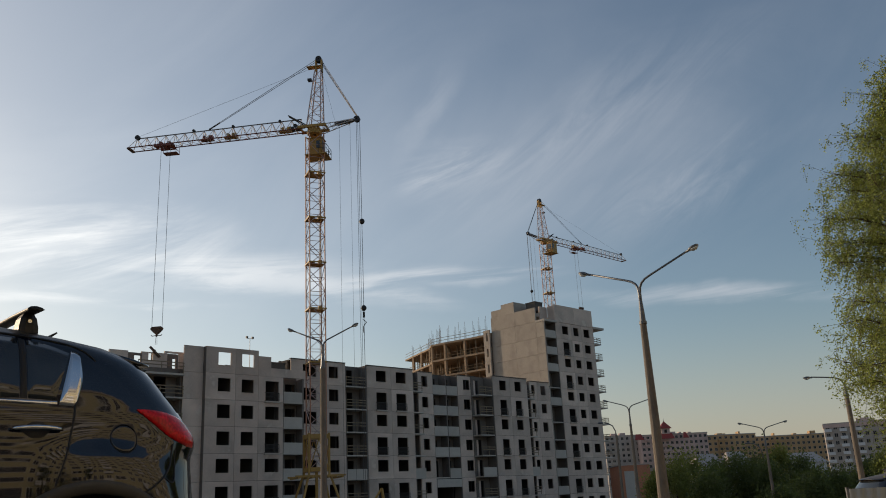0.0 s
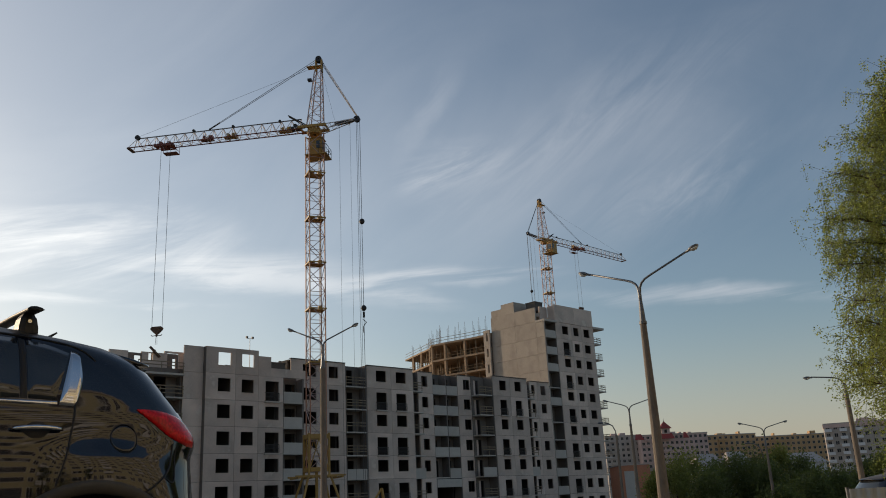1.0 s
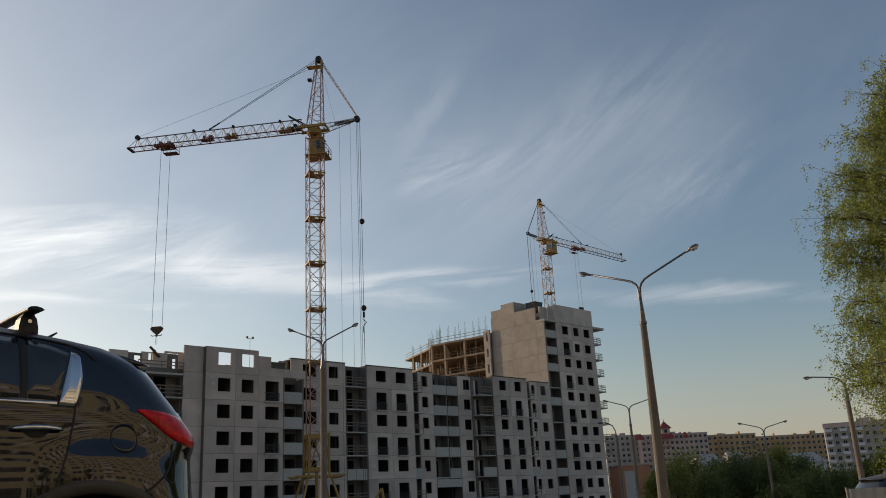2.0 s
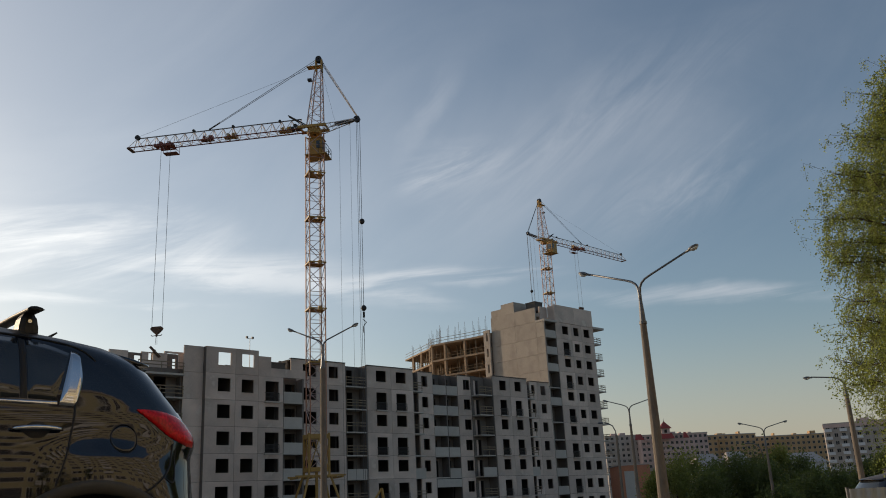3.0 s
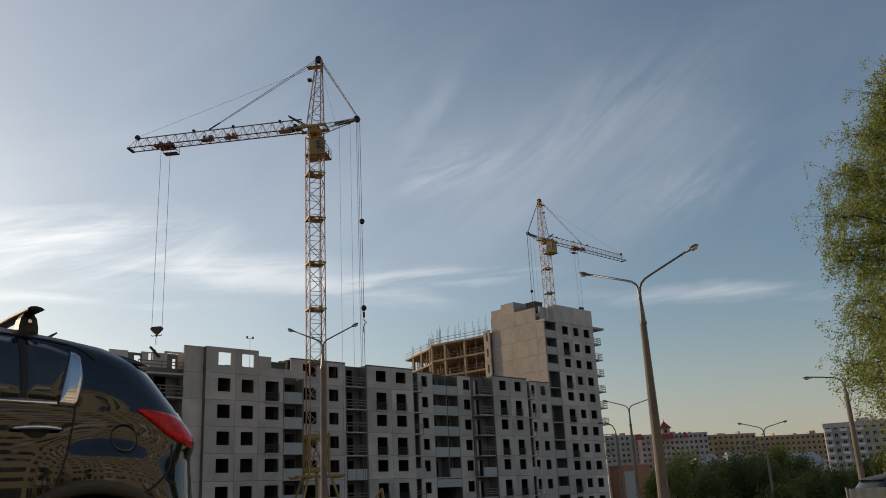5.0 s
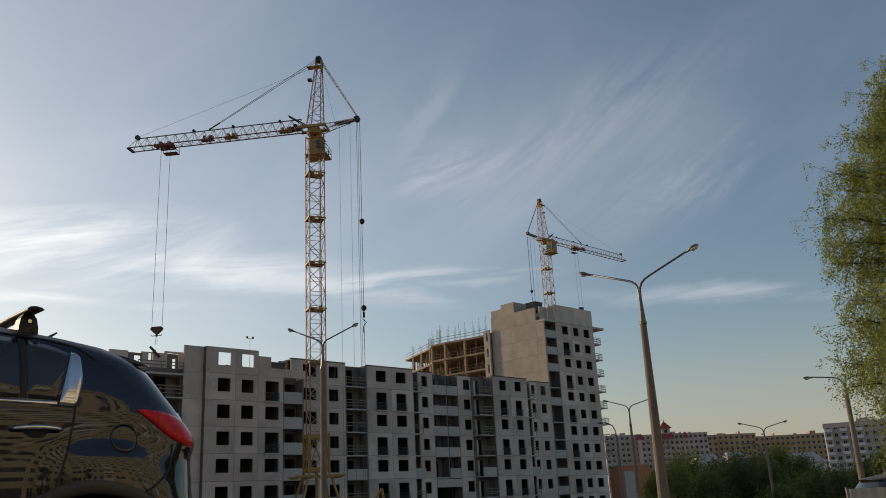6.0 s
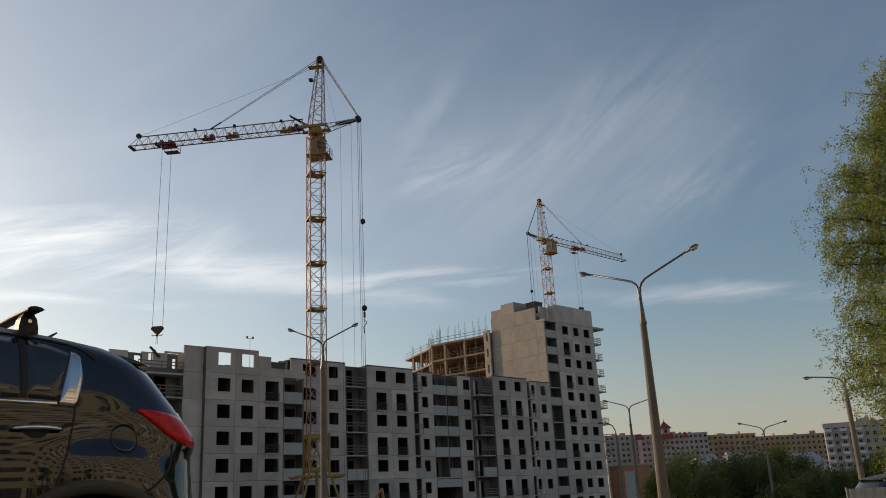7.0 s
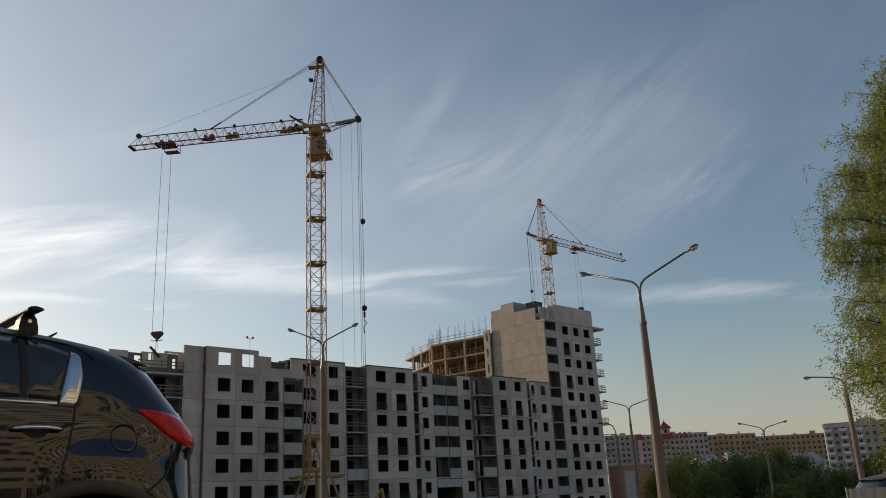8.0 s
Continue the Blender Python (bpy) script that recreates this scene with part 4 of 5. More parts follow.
# ---- street lamps ----
def street_lamp(x, y, top, turn, spread=1.42, rise=0.75, r=0.2, tip=0.42, neck=1.0):
    z0 = ground_z(x, y)
    h = top - z0
    lp = thing("street_lamp", pose(x, y, z0, 0, 0, turn), "tall concrete street lamp with two curved arms", "street lamp", "street lamps")
    part("pole", Shape().tube((0, 0, 0), (0, 0, h - neck), r, r * tip, n=14), M["pole"], lp, "brown-grey concrete pole")
    part("collar", Shape().turned([(r * tip, -0.06), (r * tip + 0.02, -0.05), (r * tip + 0.02, 0.02), (r * tip * 0.95, 0.03), (r * tip * 0.8, 0.3 * neck), (0.05, 0.58 * neck), (0.04, 0.6 * neck)], (0, 0, h - neck), 12), M["lampmetal"], lp)
    for sgn in (-1, 1):
        arm = Shape().path([(0.0, 0, h - neck), (sgn * 0.01, 0, h - 0.2), (sgn * 0.03, 0, h - 0.04), (sgn * 0.09, 0, h + 0.08), (sgn * 0.2, 0, h + 0.17), (sgn * 0.36, 0, h + 0.24), (sgn * (spread - 0.08), 0, h + rise - 0.03)],
                           [0.05, 0.04, 0.036, 0.034, 0.032, 0.03, 0.028], 8)
        a = part("arm", arm, M["lampmetal"], lp, smooth=True)
        ang = math.atan2(rise - 0.34, spread - 0.61)
        m = Matrix.Translation((sgn * (spread - 0.13), 0, h + rise - 0.055)) @ Matrix.Rotation(-sgn * ang, 4, "Y")
        hs = Shape()
        rings = []
        for t, w, hh in ((0.0, 0.035, 0.032), (0.07, 0.045, 0.036), (0.13, 0.09, 0.055), (0.23, 0.11, 0.062), (0.33, 0.085, 0.045), (0.37, 0.025, 0.016)):
            rings.append([(sgn * t, w * math.cos(2 * math.pi * k / 10), max(-0.03, hh * math.sin(2 * math.pi * k / 10))) for k in range(10)])
        lamp_head = part("lamp_head", hs.loft(rings), M["lampmetal"], lp, at=m, smooth=True)
        gl = Shape().loft([[(sgn * t, w * math.cos(math.pi * k / 6), -0.026 - d * math.sin(math.pi * k / 6)) for k in range(7)] for t, w, d in ((0.11, 0.04, 0.008), (0.17, 0.085, 0.055), (0.27, 0.085, 0.065), (0.34, 0.04, 0.02))])
        part("lamp_glass", gl, M["lens"], lamp_head, smooth=True)
    return lp


street_lamp(5.31, 22.5, 6.03, -40, 1.62, 0.70, 0.205)
street_lamp(-5.33, 35.5, 7.36, -8, 1.36, 0.68, 0.16, 0.65)
street_lamp(11.2, 54.0, 5.75, 0, 1.38, 0.55, 0.17)
street_lamp(21.6, 60.0, 4.36, 0, 1.5, 0.55, 0.17)
street_lamp(16.66, 36.0, 4.66, -12, 1.36, 0.36, 0.18, 0.5, 0.5)


def single_lamp(x, y, top, reach):
    z0 = ground_z(x, y)
    h = top - z0
    lp = thing("street_lamp", pose(x, y, z0), "slim street lamp with one curved arm", "street lamp", "street lamps")
    part("pole", Shape().tube((0, 0, 0), (0, 0, h - 0.9), 0.13, 0.09, n=10), M["pole"], lp)
    part("arm", Shape().path([(0, 0, h - 1.0), (-0.05 * reach, 0, h - 0.6), (-0.25 * reach, 0, h - 0.2), (-0.6 * reach, 0, h), (-reach, 0, h + 0.08)], 0.045, 8), M["lampmetal"], lp, smooth=True)
    part("lamp_head", Shape().loft([[(-reach - t, w * math.cos(2 * math.pi * k / 8), 0.6 * w * math.sin(2 * math.pi * k / 8) + h + 0.08) for k in range(8)] for t, w in ((-0.05, 0.04), (0.1, 0.1), (0.35, 0.12), (0.5, 0.03))]), M["lampmetal"], lp, smooth=True)


single_lamp(12.9, 68.0, 6.0, 0.9)
single_lamp(26.6, 75.0, 4.2, 0.9)


# ---- parked car: level by level (height, half width, rear end, front end) ----
CAR = [(0.26, 0.80, 0.14, -4.35), (0.34, 0.87, 0.26, -4.50), (0.55, 0.915, 0.32, -4.55), (0.80, 0.925, 0.30, -4.48), (0.95, 0.915, 0.29, -4.30),
       (1.06, 0.90, 0.32, -3.95), (1.14, 0.89, 0.275, -3.50), (1.24, 0.868, 0.215, -3.15), (1.36, 0.832, 0.125, -2.85), (1.48, 0.79, 0.03, -2.55),
       (1.56, 0.755, -0.06, -2.35), (1.64, 0.70, -0.24, -2.1), (1.69, 0.635, -0.52, -1.95), (1.74, 0.55, -0.80, -1.8), (1.785, 0.39, -1.0, -1.7), (1.81, 0.13, -1.2, -1.6)]
WHEELS = (-0.578, -3.35)


def car_level(z):
    z = min(max(z, CAR[0][0]), CAR[-1][0])
    i = max(j for j in range(len(CAR) - 1) if CAR[j][0] <= z)
    h = CAR[i + 1][0] - CAR[i][0]
    t = (z - CAR[i][0]) / h

    def slope(j, k):
        a, b = max(j - 1, 0), min(j + 1, len(CAR) - 1)
        return (CAR[b][k] - CAR[a][k]) / (CAR[b][0] - CAR[a][0])
    out = []
    for k in (1, 2, 3):
        p, q, m, n = CAR[i][k], CAR[i + 1][k], slope(i, k) * h, slope(i + 1, k) * h
        out.append((2 * t ** 3 - 3 * t * t + 1) * p + (t ** 3 - 2 * t * t + t) * m + (3 * t * t - 2 * t ** 3) * q + (t ** 3 - t * t) * n)
    return out


def car_width(x, z):
    w, xr, xf = car_level(z)
    t = min(1.0, max(0.0, (x - (xr - 0.75)) / 0.75))
    q = min(1.0, max(0.0, ((xf + 1.1) - x) / 1.1))
    y = w * math.sqrt(max(0.0, 1 - t ** 3.2)) * math.sqrt(max(0.0, 1 - q ** 3))
    # flared wheel arches, a hollow under the shoulder and a soft shoulder line
    for wx in WHEELS:
        d = math.hypot((x - wx) / 1.12, z - 0.36)
        y += 0.052 * smoothstep(-0.32, 0.02, x - wx) * smoothstep(0.76, 0.54, d) * smoothstep(0.28, 0.45, z) * (1 - t * t)
    return y + (0.006 * math.exp(-((z - 1.175) / 0.035) ** 2) - 0.004 * math.exp(-((z - 1.03) / 0.06) ** 2)) * (1 - t)


def on_car(x, z, off=0.0):
    """A point on the side of the body, off metres proud of it."""
    p = Vector((x, -car_width(x, z), z))
    if not off:
        return p
    a = Vector((x + 0.01, -car_width(x + 0.01, z), z)) - Vector((x - 0.01, -car_width(x - 0.01, z), z))
    b = Vector((x, -car_width(x, z + 0.01), z + 0.01)) - Vector((x, -car_width(x, z - 0.01), z - 0.01))
    n = a.cross(b).normalized()
    if n.y > 0:
        n = -n
    return p + n * off


def car_end(y, z):
    """How far back the body reaches at a place across it."""
    w, xr, _ = car_level(z)
    return xr - 0.75 + 0.75 * max(0.0, 1 - min(1.0, (y / w) ** 2)) ** (1 / 3.2)


def along(points, t):
    """A point at t in 0..1 on a smooth line through points."""
    f = t * (len(points) - 1)
    i = min(int(f), len(points) - 2)
    g = f - i
    p = [points[max(0, i - 1)], points[i], points[i + 1], points[min(len(points) - 1, i + 2)]]
    return tuple(0.5 * ((2 * p[1][k]) + (-p[0][k] + p[2][k]) * g + (2 * p[0][k] - 5 * p[1][k] + 4 * p[2][k] - p[3][k]) * g * g + (-p[0][k] + 3 * p[1][k] - 3 * p[2][k] + p[3][k]) * g ** 3) for k in (0, 1))


def car_patch(lower, upper, off, n=24, m=8, bulge=0.0, side=-1, bow=0.0):
    """A panel that follows the body between two lines on it, with an edge that goes down to the body."""
    s = Shape()
    rows = []
    for j in range(m + 1):
        v = j / m
        row = []
        for i in range(n + 1):
            a, b = along(lower, i / n), along(upper, i / n)
            x, z = a[0] + (b[0] - a[0]) * v, a[1] + (b[1] - a[1]) * v
            x += bow * math.sin(math.pi * min(1.0, v ** 0.8)) * i / n
            edge = min(1.0, 6 * min(v, 1 - v, i / n, 1 - i / n))
            row.append(on_car(x, z, off * (0.35 + 0.65 * edge) + bulge * math.sin(math.pi * v) * math.sin(math.pi * i / n)))
        rows.append(row)
    rows = [[on_car(*along(lower, i / n), -0.01) for i in range(n + 1)]] + rows + [[on_car(*along(upper, i / n), -0.01) for i in range(n + 1)]]
    s.loft(rows, closed=False, caps=False)
    if side > 0:
        s.v = [(x, -y, z) for x, y, z in s.v]
        s.f = [tuple(reversed(f)) for f in s.f]
    return s


def car_line(points, r, off=0.0, n=30, closed=False):
    pts = [on_car(*along(points, i / n), off) for i in range(n + 1)]
    return Shape().path(pts, r, 6)


def build_wheel(parent, x, side):
    z, y = 0.36, side * 0.80
    t = Shape()
    prof = [(0.23, -0.11), (0.31, -0.125), (0.345, -0.10), (0.36, -0.05), (0.36, 0.05), (0.345, 0.10), (0.31, 0.125), (0.23, 0.11)]
    n = 36
    vs = [(r * math.cos(2 * math.pi * k / n), w, r * math.sin(2 * math.pi * k / n)) for r, w in prof for k in range(n)]
    fs = [(i * n + k, i * n + (k + 1) % n, (i + 1) * n + (k + 1) % n, (i + 1) * n + k) for i in range(len(prof) - 1) for k in range(n)]
    w = part("wheel", Shape().tube((0, -0.09, 0), (0, 0.09, 0), 0.07, n=16), M["dark"], parent, at=(x, y, z))
    part("tyre", t.add(vs, fs), M["tyre"], w, "black rubber tyre", smooth=True)
    r = Shape()
    for k in range(5):
        a = 2 * math.pi * k / 5
        r.tube((0, side * 0.07, 0), (0.22 * math.cos(a), side * 0.09, 0.22 * math.sin(a)), 0.035, 0.03, n=6)
    r.turned([(0.235, -0.1), (0.245, 0.1), (0.22, 0.1), (0.21, -0.1), (0.235, -0.1)], n=28)
    k0 = len(r.v) - 5 * 28
    r.v = r.v[:k0] + [(p[0], p[2], p[1]) for p in r.v[k0:]]
    part("rim", r, M["lampmetal"], w, "grey alloy rim")


def build_car():
    c = thing("parked_car", pose(-2.256, 5.947, 0.0, 0, 0, 44), "glossy dark blue estate car with a red tail lamp, parked", "car")
    zs = [0.26 + (1.81 - 0.26) * i / 44 for i in range(45)]
    n = 64
    ts = [0.5 - 0.5 * math.cos(math.pi * i / n) for i in range(n + 1)]
    s = Shape()
    rings = []
    for z in zs:
        _, xr, xf = car_level(z)
        xs = [xf + (xr - xf) * t for t in ts]
        rings.append([(x, -car_width(x, z), z) for x in xs] + [(x, car_width(x, z), z) for x in xs[-2:0:-1]])
    s.loft(rings)

    def in_arch(f):
        p = [sum(s.v[i][k] for i in f) / len(f) for k in range(3)]
        return abs(p[1]) > 0.5 and any(((p[0] - x) / 0.49) ** 2 + ((p[2] - 0.36) / 0.425) ** 2 < 1 for x in WHEELS)
    s.f = [f for f in s.f if not in_arch(f)]
    part("body", s, M["paint"], c, smooth=True)
    for side in (-1, 1):
        for x in WHEELS:
            build_wheel(c, x, side)
            rows = []
            for rx, rz, o in ((0.455, 0.385, -0.03), (0.46, 0.39, 0.012), (0.5, 0.435, 0.018), (0.522, 0.458, 0.012), (0.528, 0.464, -0.01)):
                row = []
                for k in range(37):
                    a = math.pi * (k / 36 * 1.16 - 0.08)
                    px, pz = x - rx * math.cos(a), 0.36 + rz * math.sin(a)
                    p = on_car(px, max(pz, 0.27))
                    row.append((px, p.y - o, pz))
                rows.append(row)
            a = Shape().loft(rows, closed=False, caps=False)
            if side > 0:
                a.v = [(q[0], -q[1], q[2]) for q in a.v]
            part("arch_cladding", a, M["arch"], c, "grey plastic wheel arch cladding", smooth=True)
            lin = Shape().loft([[(x - 0.5 * math.cos(math.pi * k / 20), side * y, 0.36 + 0.43 * math.sin(math.pi * k / 20)) for k in range(21)] for y in (0.88, 0.5)], closed=False, caps=False)
            lin.add([(x - 0.5, side * 0.5, 0.3), (x + 0.5, side * 0.5, 0.3), (x + 0.5, side * 0.5, 0.8), (x - 0.5, side * 0.5, 0.8)], [(0, 1, 2, 3)])
            part("arch_liner", lin, M["trim"], c)
        # glass and bright work
        part("side_window", car_patch([(-1.88, 1.272), (-1.4, 1.275), (-0.99, 1.272)], [(-1.88, 1.62), (-1.4, 1.645), (-0.99, 1.628)], 0.006, side=side), M["window"], c, "tinted rear door glass", smooth=True)
        part("quarter_glass", car_patch([(-0.945, 1.270), (-0.87, 1.268), (-0.80, 1.265)], [(-0.945, 1.622), (-0.82, 1.598), (-0.705, 1.555)], 0.006, side=side, n=10), M["window"], c, "tinted quarter glass", smooth=True)
        part("window_bar", car_patch([(-0.985, 1.272), (-0.95, 1.27)], [(-0.985, 1.632), (-0.95, 1.622)], 0.008, n=3, side=side), M["trim"], c, "black window bar")
        part("side_window", car_patch([(-2.9, 1.25), (-2.4, 1.262), (-1.95, 1.27)], [(-2.5, 1.42), (-2.25, 1.56), (-1.95, 1.622)], 0.006, side=side), M["window"], c, "tinted front door glass", smooth=True)
        part("belt_strip", car_patch([(-2.9, 1.225), (-1.8, 1.244), (-0.79, 1.240)], [(-2.9, 1.243), (-1.8, 1.263), (-0.79, 1.260)], 0.011, n=40, m=4, side=side), M["chrome"], c, "chrome window strip", smooth=True)
        part("pillar_cover", car_patch([(-0.78, 1.240), (-0.735, 1.236), (-0.70, 1.234)], [(-0.695, 1.566), (-0.67, 1.568), (-0.645, 1.550)], 0.012, n=10, m=14, side=side, bow=0.03), M["chrome"], c, "polished metal pillar cover", smooth=True)
        part("tail_lamp", car_patch([(-0.325, 1.226), (-0.22, 1.150), (-0.11, 1.075), (0.0, 1.033), (0.07, 1.020), (0.12, 1.018)], [(-0.322, 1.231), (-0.2, 1.232), (-0.06, 1.216), (0.03, 1.19), (0.10, 1.145), (0.14, 1.09)], 0.012, n=40, m=14, bulge=0.008, side=side), M["red_lens"], c, "large red tail lamp", smooth=True)
    # seams on the near side
    part("door_seam", car_line([(-0.684, 1.30), (-0.69, 1.235), (-0.708, 1.10), (-0.735, 0.97), (-0.79, 0.79)], 0.006), M["trim"], c)
    part("bumper_seam", car_line([(-0.33, 0.72), (-0.23, 0.785), (-0.15, 0.85), (-0.105, 0.92), (-0.085, 1.03)], 0.006), M["trim"], c)
    part("bumper_seam", car_line([(-0.17, 0.83), (-0.10, 0.80), (-0.075, 0.86), (-0.06, 1.0)], 0.004), M["trim"], c)
    part("roof_seam", car_line([(-1.9, 1.645), (-1.3, 1.667), (-0.9, 1.642), (-0.66, 1.60), (-0.55, 1.52)], 0.006), M["trim"], c)
    part("fuel_flap_seam", car_line([(-0.41 + 0.081 * math.cos(2 * math.pi * k / 16), 1.054 + 0.083 * math.sin(2 * math.pi * k / 16)) for k in range(17)], 0.0035, n=48), M["trim"], c)
    part("fuel_flap", car_patch([(-0.41 + 0.078 * math.cos(math.pi + math.pi * k / 8), 1.054 + 0.08 * math.sin(math.pi + math.pi * k / 8)) for k in range(9)],
                                [(-0.41 + 0.078 * math.cos(math.pi - math.pi * k / 8), 1.054 + 0.08 * math.sin(math.pi - math.pi * k / 8)) for k in range(9)], 0.003, n=24, m=10), M["paint"], c, "round fuel flap", smooth=True)
    part("handle_recess", car_patch([(-0.985, 1.095), (-0.93, 1.055), (-0.90, 1.050), (-0.86, 1.057), (-0.82, 1.095)], [(-0.985, 1.10), (-0.93, 1.135), (-0.90, 1.14), (-0.86, 1.135), (-0.82, 1.10)], 0.003, n=16, m=8), M["trim"], c)
    hp = [on_car(-1.03 + 0.265 * i / 14, 1.097 + 0.006 * math.sin(math.pi * i / 14), 0.018 + 0.03 * math.sin(math.pi * i / 14) ** 0.5) for i in range(15)]
    hand = Shape().path(hp, [0.006 + 0.009 * math.sin(math.pi * min(1, max(0, (i + 0.6) / 15.2))) ** 0.5 for i in range(15)], 10)
    part("door_handle", hand, M["chrome"], c, "chrome door handle", smooth=True)
    # roof rack, spoiler, aerial
    for x in (-0.90, -1.78):
        bar = Shape()
        prof = [(-0.045, 0.0), (-0.03, 0.014), (0.0, 0.018), (0.03, 0.012), (0.05, 0.0), (0.03, -0.01), (0.0, -0.014), (-0.03, -0.01)]
        bar.loft([[(x + a, y, 1.812 + b + 0.012 * (1 - (y / 0.66) ** 2)) for a, b in prof] for y in (-0.72, -0.70, -0.4, 0.0, 0.4, 0.66, 0.67)])
        part("rack_bar", bar, M["trim"], c, "black roof rack bar", smooth=True)
        for y in (-0.56, 0.56):
            ft = Shape().loft([[(x + a * w, y + b * d, z) for a, b in ((-1, -1), (-0.4, -1.25), (0.4, -1.25), (1, -1), (1, 1), (-1, 1))] for z, w, d in ((1.685, 0.056, 0.05), (1.72, 0.055, 0.05), (1.775, 0.045, 0.045), (1.81, 0.025, 0.035))])
            f = part("rack_foot", ft, M["trim"], c)
            part("foot_bolt", Shape().tube((x, y - 0.065, 1.755), (x, y - 0.052, 1.755), 0.012, n=10), M["chrome"], f)
    sp = Shape()
    rows = []
    for i in range(21):
        y = -0.60 + 1.2 * i / 20
        xo = car_end(y, 1.60)
        rows.append([(xo + a, y, z + 0.03 * (1 - (y / 0.6) ** 2)) for a, z in ((-0.30, 1.640), (-0.10, 1.622), (0.08, 1.585), (0.16, 1.560), (0.155, 1.545), (0.08, 1.552), (-0.1, 1.57))])
    part("spoiler", sp.loft(rows), M["paint"], c, "rear roof spoiler", smooth=True)
    part("aerial", Shape().tube((-0.66, -0.15, 1.745), (-0.58, -0.15, 1.80), 0.012, 0.006, n=8), M["trim"], c)
    rows = [[(car_end(y * w, z) + 0.006, y * w, z) for y in (-1, -0.8, -0.6, -0.4, -0.2, 0, 0.2, 0.4, 0.6, 0.8, 1)] for z, w in ((1.25, 0.66), (1.35, 0.63), (1.45, 0.58), (1.54, 0.52))]
    part("rear_window", Shape().loft(rows, closed=False, caps=False), M["window"], c, "tinted rear window", smooth=True)
    part("windscreen", Shape().add([(-2.42, -0.6, 1.56), (-2.42, 0.6, 1.56), (-3.22, 0.7, 1.2), (-3.22, -0.7, 1.2)], [(3, 2, 1, 0)]), M["window"], c, "tinted windscreen")
    rows = [[(car_end(y, z) + 0.012, y, z) for y in (-0.7, -0.5, -0.25, 0, 0.25, 0.5, 0.7)] for z in (0.36, 0.45, 0.55, 0.66)]
    part("rear_bumper_trim", Shape().loft(rows, closed=False, caps=False), M["arch"], c, "grey lower bumper", smooth=True)
    return c


parked_car = build_car()


# ---- birch by the lot ----
def leaf_cloud(s, centers, count, spread, size, rng, droop=0.0):
    """Small folded leaves scattered round points."""
    for _ in range(count):
        c = centers[rng.randrange(len(centers))]
        p = Vector((c[0] + rng.gauss(0, spread), c[1] + rng.gauss(0, spread), c[2] + rng.gauss(0, spread) - droop * rng.random()))
        a = Vector((rng.gauss(0, 1), rng.gauss(0, 1), rng.gauss(0, 0.6) - 0.5)).normalized()
        b = a.cross(Vector((rng.gauss(0, 1), rng.gauss(0, 1), rng.gauss(0, 1)))).normalized()
        k = size * rng.uniform(0.65, 1.25)
        n = a.cross(b) * 0.12 * k
        s.add([p - a * k * 0.5, p + b * k * 0.38 + n, p + a * k * 0.6, p - b * k * 0.38 + n], [(0, 1, 2), (0, 2, 3)])


